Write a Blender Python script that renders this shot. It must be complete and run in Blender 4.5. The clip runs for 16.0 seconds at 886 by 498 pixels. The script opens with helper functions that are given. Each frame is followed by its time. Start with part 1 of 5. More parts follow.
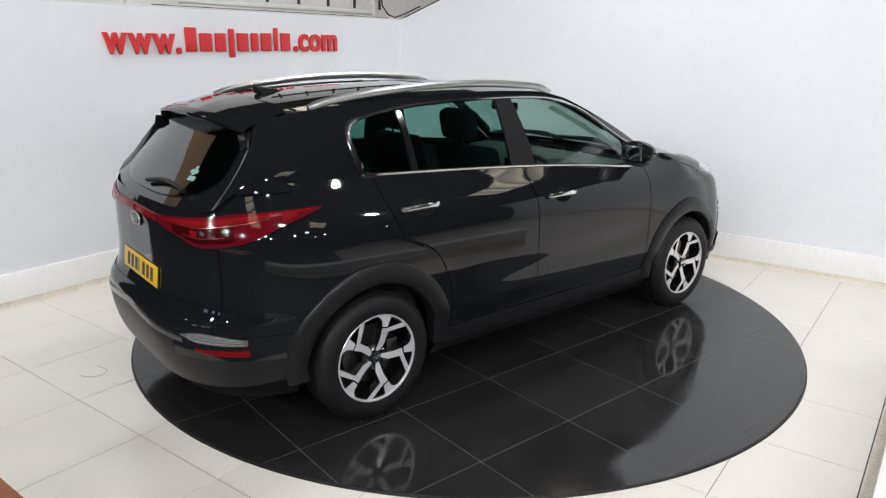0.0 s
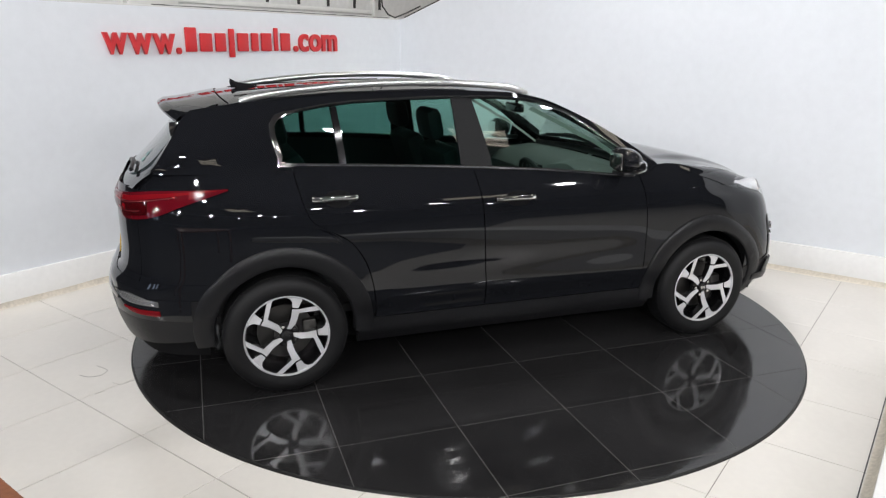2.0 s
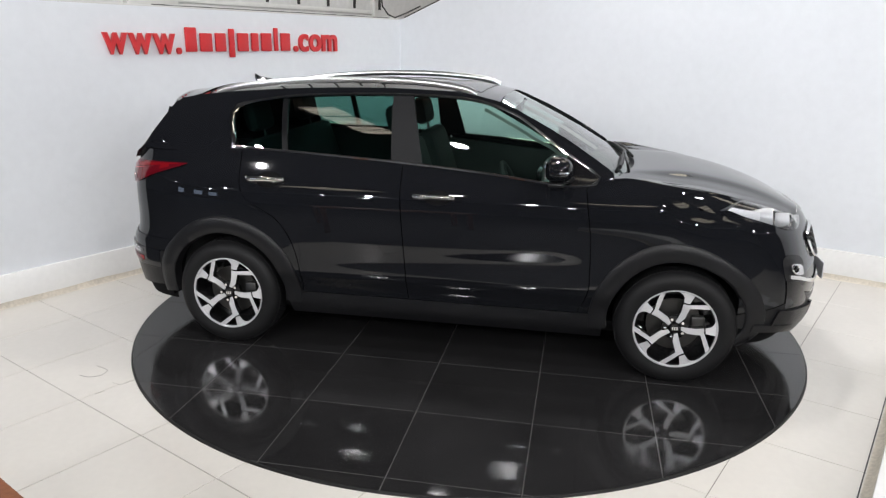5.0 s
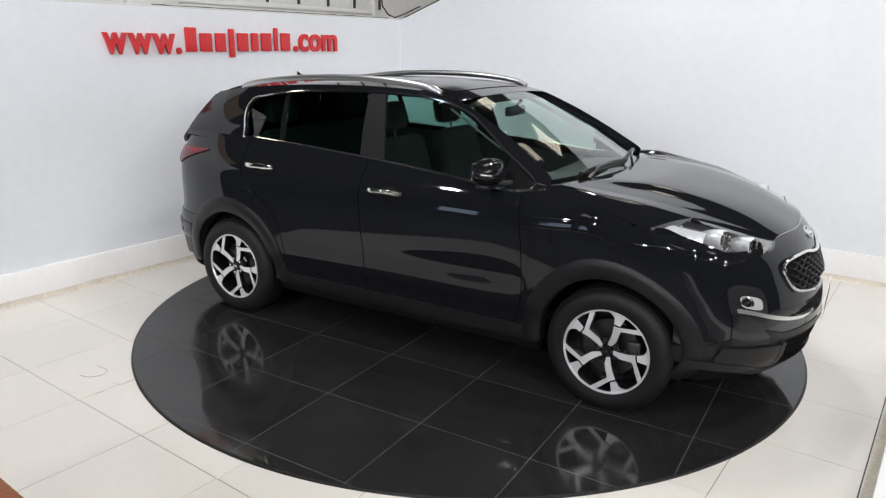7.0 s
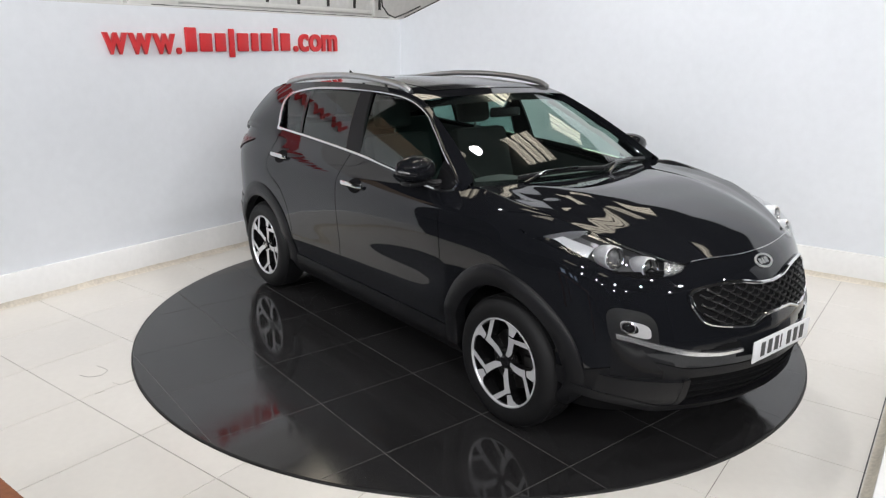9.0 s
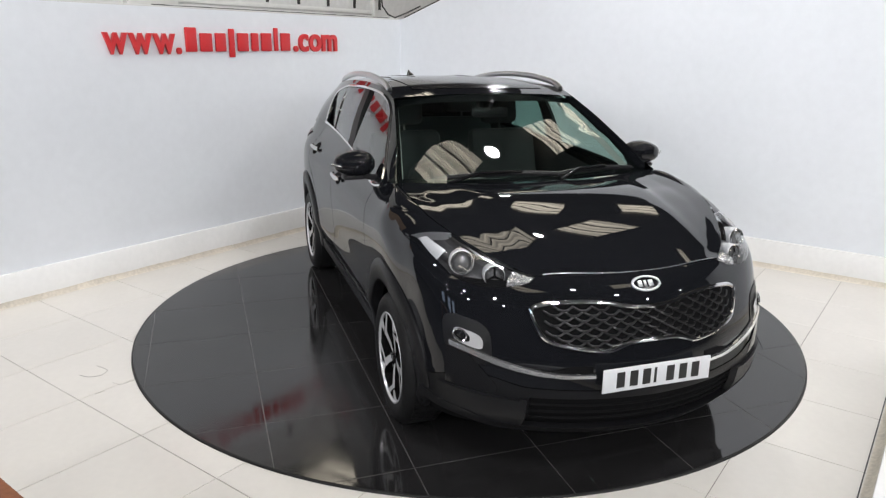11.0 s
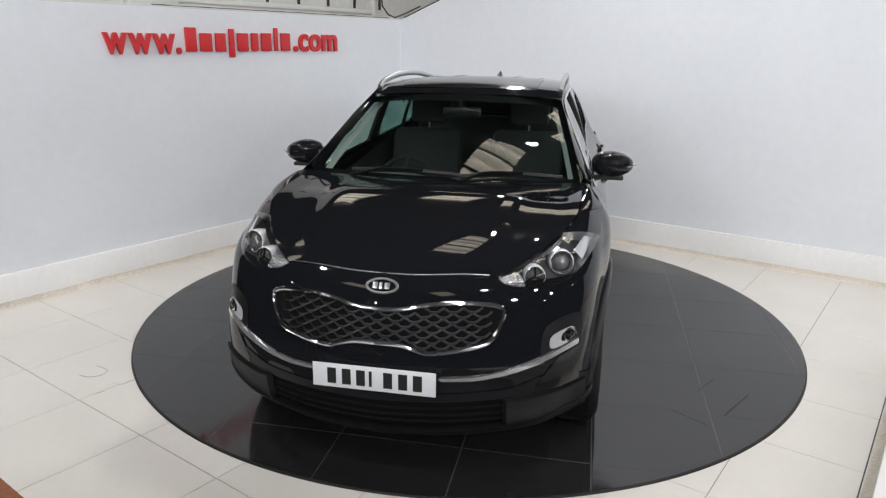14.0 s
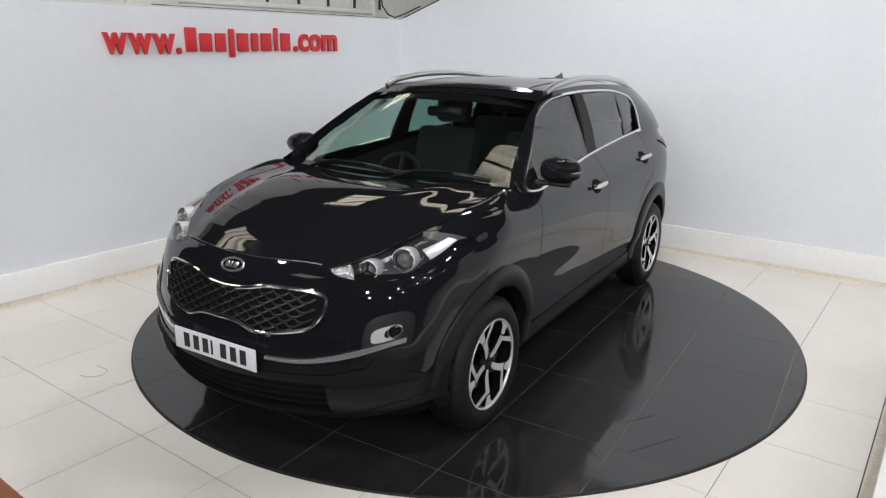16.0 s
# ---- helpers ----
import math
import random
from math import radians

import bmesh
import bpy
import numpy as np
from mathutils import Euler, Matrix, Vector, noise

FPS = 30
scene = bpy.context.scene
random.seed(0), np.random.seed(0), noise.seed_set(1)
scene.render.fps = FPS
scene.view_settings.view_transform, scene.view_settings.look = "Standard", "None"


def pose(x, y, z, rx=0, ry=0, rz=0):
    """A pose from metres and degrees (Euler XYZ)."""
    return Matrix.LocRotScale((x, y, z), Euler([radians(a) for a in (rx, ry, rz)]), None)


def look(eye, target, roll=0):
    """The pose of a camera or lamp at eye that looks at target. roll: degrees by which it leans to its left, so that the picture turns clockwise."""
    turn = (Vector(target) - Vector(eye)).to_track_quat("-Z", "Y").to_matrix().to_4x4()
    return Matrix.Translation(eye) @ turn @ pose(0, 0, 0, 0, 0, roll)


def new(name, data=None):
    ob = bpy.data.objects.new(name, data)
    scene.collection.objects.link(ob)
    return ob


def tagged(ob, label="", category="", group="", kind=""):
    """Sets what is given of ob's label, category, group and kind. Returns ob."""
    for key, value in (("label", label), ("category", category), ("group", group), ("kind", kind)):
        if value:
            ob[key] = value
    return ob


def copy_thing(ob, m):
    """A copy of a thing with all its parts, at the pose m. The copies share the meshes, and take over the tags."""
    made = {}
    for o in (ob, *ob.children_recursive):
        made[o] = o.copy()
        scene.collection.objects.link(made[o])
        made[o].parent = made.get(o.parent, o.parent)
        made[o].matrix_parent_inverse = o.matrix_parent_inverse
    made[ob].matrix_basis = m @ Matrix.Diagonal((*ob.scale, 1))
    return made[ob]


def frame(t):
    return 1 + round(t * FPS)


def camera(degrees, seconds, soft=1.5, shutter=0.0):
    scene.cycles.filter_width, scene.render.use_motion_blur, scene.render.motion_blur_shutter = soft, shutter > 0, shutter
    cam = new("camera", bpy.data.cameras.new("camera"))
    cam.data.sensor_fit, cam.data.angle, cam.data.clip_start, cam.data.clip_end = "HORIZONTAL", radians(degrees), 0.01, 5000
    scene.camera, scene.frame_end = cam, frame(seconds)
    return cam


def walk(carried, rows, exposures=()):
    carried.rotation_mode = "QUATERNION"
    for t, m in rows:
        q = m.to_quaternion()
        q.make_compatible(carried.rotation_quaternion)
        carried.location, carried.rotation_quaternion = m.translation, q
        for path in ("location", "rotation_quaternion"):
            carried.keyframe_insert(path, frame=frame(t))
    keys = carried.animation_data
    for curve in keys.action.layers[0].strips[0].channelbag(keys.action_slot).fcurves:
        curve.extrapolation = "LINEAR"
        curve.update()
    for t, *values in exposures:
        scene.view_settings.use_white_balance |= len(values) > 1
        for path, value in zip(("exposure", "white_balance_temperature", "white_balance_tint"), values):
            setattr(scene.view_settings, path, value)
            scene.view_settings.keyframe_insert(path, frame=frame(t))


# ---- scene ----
# ------------------------------------------------------------------ camera
cam = camera(63.9, 16.0, soft=1.3)
EYE = Vector((0.0, -4.784, 1.835))
VIEW = look(EYE, EYE + Vector((-0.0330, 0.9608, -0.2752)), 0.69)
walk(cam, [(0.0, VIEW), (16.0, VIEW)], [(0.0, 0.03), (11.8, 0.03), (12.4, -0.19), (16.0, -0.19)])

# ------------------------------------------------------------------ world and light
world = bpy.data.worlds.new("hall_air")
scene.world = world
world.use_nodes = True
world.node_tree.nodes["Background"].inputs[0].default_value = (0.85, 0.92, 1.0, 1)
world.node_tree.nodes["Background"].inputs[1].default_value = 0.05

LAMPS = [(-3.0, -1.4), (0.9, 0.7), (3.2, -1.6), (-1.6, -4.6), (1.8, -5.2), (0.7, 6.2), (2.2, 6.4), (4.8, -6.4)]
LAMP_Z = 4.6


def lamp_light(x, y, z, size, power, colour, shape="DISK", size_y=None):
    d = bpy.data.lights.new("lamp_light", "AREA")
    d.shape, d.size, d.energy, d.color = shape, size, power, colour
    if size_y:
        d.size_y = size_y
    ob = new("lamp_light", d)
    ob.matrix_world = pose(x, y, z)
    return ob


for lx, ly in LAMPS:
    lamp_light(lx, ly, LAMP_Z - 0.03, 0.24, 55, (0.985, 0.98, 1.0))
# a row of small spotlights on a rail behind the viewpoint, aimed at the corner
SPOTS = [(-5.6, -5.6, 3.3), (-3.4, -6.6, 3.3), (-1.2, -7.4, 3.3), (1.2, -7.4, 3.3), (3.4, -6.6, 3.3), (5.6, -5.6, 3.3)]
SPOTS2 = [(-6.6, -3.4, 3.0), (-5.0, -8.2, 3.6), (-4.4, -8.8, 3.1), (-1.2, -10.3, 3.5), (0.9, -9.2, 2.8), (3.0, -10.4, 3.6), (6.6, -3.4, 3.0), (-7.4, -7.0, 3.0), (6.9, -7.7, 3.4)]


def spot_aim(sx, sy, sz):
    return look((sx, sy, sz), (0.35 * sx, 3.2 if sy > -8 else 1.5, 1.0))


for k, (sx, sy, sz) in enumerate(SPOTS + SPOTS2):
    ob = lamp_light(sx, sy, sz, 0.14 if k < 6 else 0.11, 23 if k < 6 else 3.5, (0.985, 0.98, 1.0))
    ob.data.spread = radians(100)
    ob.matrix_world = spot_aim(sx, sy, sz)
SKYLIGHTS = [(0.1, 0.3), (2.2, 2.25), (-2.2, 5.2), (-0.3, 5.6), (1.3, 4.4), (3.2, 4.6), (-4.6, 1.6), (4.6, 0.6), (-3.4, -4.6), (0.2, -6.6), (3.9, -4.2)]


# ------------------------------------------------------------------ materials
def mat(name, colour, rough=0.5, metal=0.0, coat=0.0, spec=0.5):
    m = bpy.data.materials.new(name)
    m.use_nodes = True
    b = m.node_tree.nodes["Principled BSDF"]
    b.inputs["Base Color"].default_value = (*colour, 1)
    b.inputs["Roughness"].default_value = rough
    b.inputs["Metallic"].default_value = metal
    b.inputs["Coat Weight"].default_value = coat
    b.inputs["Coat Roughness"].default_value = 0.03
    b.inputs["Specular IOR Level"].default_value = spec
    return m


def vary(m, scale, amount, bump=0.0, bump_scale=40.0, rough=0.0, pieces=0.0, islands=False):
    """Two scales of uneven colour, a fine relief, uneven gloss, and a tone for each piece."""
    nt = m.node_tree
    b = nt.nodes["Principled BSDF"]
    tc = nt.nodes.new("ShaderNodeTexCoord")
    base = list(b.inputs["Base Color"].default_value)
    n1 = nt.nodes.new("ShaderNodeTexNoise")
    n1.inputs["Scale"].default_value, n1.inputs["Detail"].default_value = scale, 6
    n2 = nt.nodes.new("ShaderNodeTexNoise")
    n2.inputs["Scale"].default_value, n2.inputs["Detail"].default_value = scale * 11, 4
    add = nt.nodes.new("ShaderNodeMath")
    add.operation = "ADD"
    for k, n in enumerate((n1, n2)):
        nt.links.new(tc.outputs["Object"], n.inputs["Vector"])
        nt.links.new(n.outputs["Fac"], add.inputs[k])
    last = add.outputs[0]
    if pieces:
        oi = nt.nodes.new("ShaderNodeObjectInfo")
        pm = nt.nodes.new("ShaderNodeMath")
        pm.operation = "MULTIPLY_ADD"
        pm.inputs[1].default_value = pieces
        nt.links.new(oi.outputs["Random"], pm.inputs[0])
        nt.links.new(last, pm.inputs[2])
        last = pm.outputs[0]
    ramp = nt.nodes.new("ShaderNodeMapRange")
    ramp.inputs["From Min"].default_value, ramp.inputs["From Max"].default_value = 0.6, 1.4 + pieces
    ramp.inputs["To Min"].default_value, ramp.inputs["To Max"].default_value = 1 - amount, 1 + amount
    nt.links.new(last, ramp.inputs["Value"])
    mix = nt.nodes.new("ShaderNodeVectorMath")
    mix.operation = "SCALE"
    mix.inputs[0].default_value = base[:3]
    nt.links.new(ramp.outputs[0], mix.inputs["Scale"])
    nt.links.new(mix.outputs[0], b.inputs["Base Color"])
    if rough:
        rr = nt.nodes.new("ShaderNodeMapRange")
        r0 = b.inputs["Roughness"].default_value
        rr.inputs["From Min"].default_value, rr.inputs["From Max"].default_value = 0.35, 0.65
        rr.inputs["To Min"].default_value, rr.inputs["To Max"].default_value = max(0.01, r0 - rough), r0 + rough
        nt.links.new(n1.outputs["Fac"], rr.inputs["Value"])
        nt.links.new(rr.outputs[0], b.inputs["Roughness"])
    if bump:
        n3 = nt.nodes.new("ShaderNodeTexNoise")
        n3.inputs["Scale"].default_value, n3.inputs["Detail"].default_value = bump_scale, 3
        nt.links.new(tc.outputs["Object"], n3.inputs["Vector"])
        bp = nt.nodes.new("ShaderNodeBump")
        bp.inputs["Strength"].default_value, bp.inputs["Distance"].default_value = bump, 0.01
        nt.links.new(n3.outputs["Fac"], bp.inputs["Height"])
        nt.links.new(bp.outputs[0], b.inputs["Normal"])
    return m


def glow(name, colour, strength):
    m = mat(name, (0.8, 0.8, 0.8), 0.4)
    b = m.node_tree.nodes["Principled BSDF"]
    b.inputs["Emission Color"].default_value = (*colour, 1)
    b.inputs["Emission Strength"].default_value = strength
    return m


def glass(name, tint, rough=0.0, gloss=1.0):
    """A thin pane: tinted see-through with a mirror gloss on top."""
    m = bpy.data.materials.new(name)
    m.use_nodes = True
    nt = m.node_tree
    out = nt.nodes["Material Output"]
    nt.nodes.remove(nt.nodes["Principled BSDF"])
    tr = nt.nodes.new("ShaderNodeBsdfTransparent")
    tr.inputs[0].default_value = (*tint, 1)
    gl = nt.nodes.new("ShaderNodeBsdfGlossy")
    gl.inputs["Color"].default_value = (gloss, gloss, gloss, 1)
    gl.inputs["Roughness"].default_value = rough
    lw = nt.nodes.new("ShaderNodeLayerWeight")
    lw.inputs["Blend"].default_value = 0.5
    pw = nt.nodes.new("ShaderNodeMath")
    pw.operation = "POWER"
    pw.inputs[1].default_value = 4.5
    fr = nt.nodes.new("ShaderNodeMath")
    fr.operation = "MULTIPLY_ADD"
    fr.inputs[1].default_value, fr.inputs[2].default_value = 0.92, 0.06
    nt.links.new(lw.outputs["Facing"], pw.inputs[0])
    nt.links.new(pw.outputs[0], fr.inputs[0])
    mx = nt.nodes.new("ShaderNodeMixShader")
    nt.links.new(fr.outputs[0], mx.inputs[0])
    nt.links.new(tr.outputs[0], mx.inputs[1])
    nt.links.new(gl.outputs[0], mx.inputs[2])
    nt.links.new(mx.outputs[0], out.inputs[0])
    GLASS.append(m)
    return m


M = {}
GLASS = []
M["wall"] = vary(mat("white_wall_paint", (0.778, 0.806, 0.842), 0.5), 1.3, 0.03, 0.04, 60, 0.08)
M["kerb"] = vary(mat("white_skirting_paint", (0.86, 0.86, 0.85), 0.4), 2.0, 0.04, 0.03, 50, 0.05)
M["tan"] = vary(mat("dusty_sealant", (0.66, 0.61, 0.52), 0.8), 5.0, 0.22, 0.2, 70)
M["tile"] = vary(mat("cream_porcelain_tile", (0.735, 0.705, 0.652), 0.20), 2.2, 0.04, 0.015, 30, 0.025, pieces=0.25)
M["grout"] = vary(mat("grey_grout", (0.30, 0.28, 0.25), 0.9), 8.0, 0.25, 0.2, 120)
M["granite"] = vary(mat("polished_black_tile", (0.0195, 0.0190, 0.0195), 0.095, 0, 0, 0.55), 2.2, 0.42, 0.012, 14, 0.055, pieces=0.35)
M["dgrout"] = vary(mat("dusty_dark_grout", (0.105, 0.102, 0.100), 0.16), 9.0, 0.3, 0.2, 90)
M["rim_metal"] = vary(mat("turntable_edge", (0.03, 0.03, 0.03), 0.5, 0.6), 6.0, 0.3)
M["hall"] = vary(mat("dark_hall_wall", (0.105, 0.110, 0.122), 0.8), 0.8, 0.2, 0.1, 12)
M["unseen_floor"] = vary(mat("dark_unseen_floor", (0.044, 0.046, 0.051), 0.6), 0.9, 0.25, 0.1, 20)
M["roofing"] = vary(mat("dark_roof_sheet", (0.070, 0.068, 0.066), 0.8), 0.8, 0.25, 0.1, 10)
M["sign"] = vary(mat("red_acrylic", (0.62, 0.03, 0.035), 0.35), 4.0, 0.06)
M["wood"] = vary(mat("brown_wood", (0.22, 0.075, 0.03), 0.45), 6.0, 0.3, 0.1, 50)
M["panel"] = vary(mat("off_white_panel", (0.66, 0.66, 0.64), 0.5), 1.6, 0.06, 0.05, 40)
M["cable"] = mat("black_cable", (0.02, 0.02, 0.02), 0.5)
M["lamp"] = glow("lamp_glow", (1.0, 0.97, 0.93), 14.0)
M["daylight"] = glow("window_daylight", (0.60, 0.74, 1.0), 3.0)
M["lamp_case"] = vary(mat("grey_lamp_case", (0.25, 0.25, 0.25), 0.4, 0.6), 5, 0.1)
M["skylight"] = glow("rooflight_sheet", (1.0, 0.90, 0.73), 3.2)


def ribbed_glow(m, low, high):
    """Daylight through a ribbed sheet: the ribs' shading is put into the glow as brighter and dimmer bands, speckled.
    """
    nt = m.node_tree
    tc = nt.nodes.new("ShaderNodeTexCoord")
    wv = nt.nodes.new("ShaderNodeTexWave")
    wv.bands_direction, wv.wave_profile = "Y", "SAW"
    wv.inputs["Scale"].default_value, wv.inputs["Distortion"].default_value = 1.25, 0.3
    nz = nt.nodes.new("ShaderNodeTexNoise")
    nz.inputs["Scale"].default_value, nz.inputs["Detail"].default_value = 14, 6
    mul = nt.nodes.new("ShaderNodeMath")
    mul.operation = "MULTIPLY"
    mr = nt.nodes.new("ShaderNodeMapRange")
    mr.inputs["From Min"].default_value, mr.inputs["From Max"].default_value = 0.0, 0.6
    mr.inputs["To Min"].default_value, mr.inputs["To Max"].default_value = low, high
    for n in (wv, nz):
        nt.links.new(tc.outputs["Object"], n.inputs["Vector"])
    nt.links.new(wv.outputs["Fac"], mul.inputs[0])
    nt.links.new(nz.outputs["Fac"], mul.inputs[1])
    nt.links.new(mul.outputs[0], mr.inputs["Value"])
    nt.links.new(mr.outputs[0], nt.nodes["Principled BSDF"].inputs["Emission Strength"])


ribbed_glow(M["skylight"], 1.2, 5.0)
M["paint"] = mat("black_car_paint", (0.0080, 0.0086, 0.0105), 0.03, 0.0, 0.0, 0.47)
M["gap"] = mat("black_gap", (0.0075, 0.0075, 0.0080), 0.9, 0, 0, 0.08)
M["clad"] = vary(mat("grained_black_plastic", (0.0108, 0.0109, 0.0120), 0.34, 0, 0, 0.28), 9.0, 0.12, 0.12, 420)
M["gloss"] = mat("gloss_black_plastic", (0.009, 0.009, 0.010), 0.12)
M["pillar"] = vary(mat("matt_pillar_film", (0.013, 0.013, 0.014), 0.5, 0, 0, 0.15), 6.0, 0.05)
M["chrome"] = mat("chrome", (0.80, 0.80, 0.80), 0.08, 1.0)
M["satin"] = vary(mat("satin_aluminium", (0.62, 0.63, 0.64), 0.28, 1.0), 8.0, 0.04, 0.02, 300)
M["alloy"] = vary(mat("machined_alloy", (0.74, 0.74, 0.76), 0.24, 0.42), 14.0, 0.05, 0.03, 300)
M["dark_alloy"] = mat("dark_wheel_paint", (0.008, 0.008, 0.0085), 0.22, 0.2, 0.4)
M["tyre"] = vary(mat("tyre_rubber", (0.0090, 0.0090, 0.0096), 0.55, 0, 0, 0.25), 12.0, 0.18, 0.15, 160)
M["disc"] = vary(mat("brake_disc_steel", (0.10, 0.098, 0.095), 0.4, 1.0), 20.0, 0.1)
M["red"] = mat("red_lamp_lens", (0.105, 0.004, 0.009), 0.07)
M["redlit"] = mat("bright_red_reflector", (0.19, 0.005, 0.009), 0.12)
M["white_lens"] = mat("white_reflector", (0.80, 0.80, 0.80), 0.18, 0.85)
M["clear_lamp"] = mat("clear_bumper_lamp", (0.20, 0.20, 0.205), 0.10, 0.5)
M["core"] = mat("dark_red_lamp_core", (0.045, 0.0012, 0.0025), 0.08)
M["plate_w"] = vary(mat("white_plate", (0.75, 0.76, 0.78), 0.3), 8.0, 0.03)
M["plate_y"] = vary(mat("yellow_plate", (0.75, 0.48, 0.04), 0.3), 8.0, 0.04)
M["bars"] = mat("black_characters", (0.02, 0.02, 0.02), 0.4)
M["trim"] = vary(mat("dark_cabin_fabric", (0.012, 0.012, 0.0125), 0.8), 14.0, 0.2, 0.1, 200)
M["trim2"] = vary(mat("grey_cabin_trim", (0.10, 0.10, 0.10), 0.6), 10.0, 0.1, 0.08, 200)
M["headliner"] = vary(mat("pale_headliner", (0.42, 0.42, 0.40), 0.9), 12.0, 0.08)
M["screen"] = glass("windscreen_glass", (0.70, 0.80, 0.76))
M["window"] = glass("front_window_glass", (0.60, 0.78, 0.72))
M["privacy"] = glass("dark_tinted_glass", (0.26, 0.45, 0.41))
M["lens"] = glass("clear_lamp_lens", (0.97, 0.975, 0.98))
M["red_line"] = mat("silvered_red_line", (0.75, 0.18, 0.20), 0.15, 0.9)
M["sticker"] = mat("pale_sticker", (0.22, 0.36, 0.34), 0.6)


# ------------------------------------------------------------------ mesh helpers
def finish(bm, mesh_name, materials, smooth=True, angle=None):
    me = bpy.data.meshes.new(mesh_name)
    bm.normal_update()
    bm.to_mesh(me)
    bm.free()
    for m in materials if isinstance(materials, (list, tuple)) else [materials]:
        me.materials.append(m)
    if smooth:
        me.polygons.foreach_set("use_smooth", [True] * len(me.polygons))
        if angle:
            me.set_sharp_from_angle(angle=radians(angle))
    return me


def thing(name, label, category, group="", kind=""):
    return tagged(new(name), label, category, group, kind)


def part(name, bm, material, parent=None, label="", angle=35, smooth=True):
    if material in GLASS:
        # panes look outwards
        for f in bm.faces:
            f.normal_update()
            if f.normal.dot(f.calc_center_median() - Vector((-0.3, 0, 0.7))) < 0:
                f.normal_flip()
    ob = new(name, finish(bm, name, material, smooth, angle))
    ob.parent = parent
    if label:
        tagged(ob, label)
    return ob


def box(x0, x1, y0, y1, z0, z1, bevel=0.0, bm=None, m=None, seg=2):
    b2 = bmesh.new()
    bmesh.ops.create_cube(b2, size=1)
    for v in b2.verts:
        v.co = Vector(((x0 + x1) / 2 + v.co.x * (x1 - x0), (y0 + y1) / 2 + v.co.y * (y1 - y0), (z0 + z1) / 2 + v.co.z * (z1 - z0)))
    if bevel:
        bmesh.ops.bevel(b2, geom=b2.edges[:], offset=bevel, segments=seg, affect="EDGES", profile=0.5)
    if m is not None:
        bmesh.ops.transform(b2, matrix=m, verts=b2.verts)
    if bm is None:
        return b2
    join(bm, b2)
    return bm


def join(bm, b2):
    me = bpy.data.meshes.new("tmp")
    b2.to_mesh(me)
    b2.free()
    bm.from_mesh(me)
    bpy.data.meshes.remove(me)
    return bm


def grid(rows, bm=None, close_u=False, close_v=False, flip=False):
    """A sheet of quads through rows of points."""
    bm = bm or bmesh.new()
    vs = [[bm.verts.new(p) for p in r] for r in rows]
    nu, nv = len(vs), len(vs[0])
    for i in range(nu if close_u else nu - 1):
        for j in range(nv if close_v else nv - 1):
            q = [vs[i][j], vs[(i + 1) % nu][j], vs[(i + 1) % nu][(j + 1) % nv], vs[i][(j + 1) % nv]]
            if flip:
                q.reverse()
            try:
                bm.faces.new(q)
            except ValueError:
                pass
    return bm


def lathe(profile, n=48, axis="y", bm=None):
    """Turns (radius, along) pairs about an axis."""
    rows = []
    for r, h in profile:
        row = []
        for k in range(n):
            a = 2 * math.pi * k / n
            u, v = r * math.cos(a), r * math.sin(a)
            row.append({"y": (u, h, v), "z": (u, v, h), "x": (h, u, v)}[axis])
        rows.append(row)
    return grid(rows, bm, close_v=True)


def tube(points, radius, n=8, bm=None, flat=1.0, closed=False):
    """A round or flattened bar along points."""
    bm = bm or bmesh.new()
    pts = [Vector(p) for p in points]
    rows = []
    for i, p in enumerate(pts):
        a = pts[i - 1] if (i or closed) else pts[i]
        b = pts[(i + 1) % len(pts)] if (i < len(pts) - 1 or closed) else pts[i]
        d = (b - a).normalized()
        side = d.cross(Vector((0, 0, 1)))
        if side.length < 1e-3:
            side = d.cross(Vector((0, 1, 0)))
        side.normalize()
        up = side.cross(d)
        rows.append([p + radius * (math.cos(t) * side + flat * math.sin(t) * up) for t in [2 * math.pi * k / n for k in range(n)]])
    grid(rows, bm, close_u=closed, close_v=True)
    if not closed:
        bm.faces.new([v for v in list(bm.verts)[-n:]])
        bm.faces.new([v for v in list(bm.verts)[-n * len(pts):][:n]][::-1])
    return bm


def pl(table, x):
    """Smooth interpolation in a short table of (x, value)."""
    if x <= table[0][0]:
        return table[0][1]
    if x >= table[-1][0]:
        return table[-1][1]
    for i in range(len(table) - 1):
        if x <= table[i + 1][0]:
            break
    (x0, y0), (x1, y1) = table[i], table[i + 1]
    h = x1 - x0
    d = (y1 - y0) / h

    def slope(k):
        if k <= 0 or k >= len(table) - 1:
            kk = min(max(k, 0), len(table) - 2)
            return (table[kk + 1][1] - table[kk][1]) / (table[kk + 1][0] - table[kk][0])
        a = (table[k][1] - table[k - 1][1]) / (table[k][0] - table[k - 1][0])
        b = (table[k + 1][1] - table[k][1]) / (table[k + 1][0] - table[k][0])
        return 0.0 if a * b <= 0 else 2 * a * b / (a + b)

    m0, m1, t = slope(i), slope(i + 1), (x - x0) / h
    return (2 * t**3 - 3 * t**2 + 1) * y0 + (t**3 - 2 * t**2 + t) * h * m0 + (-2 * t**3 + 3 * t**2) * y1 + (t**3 - t**2) * h * m1


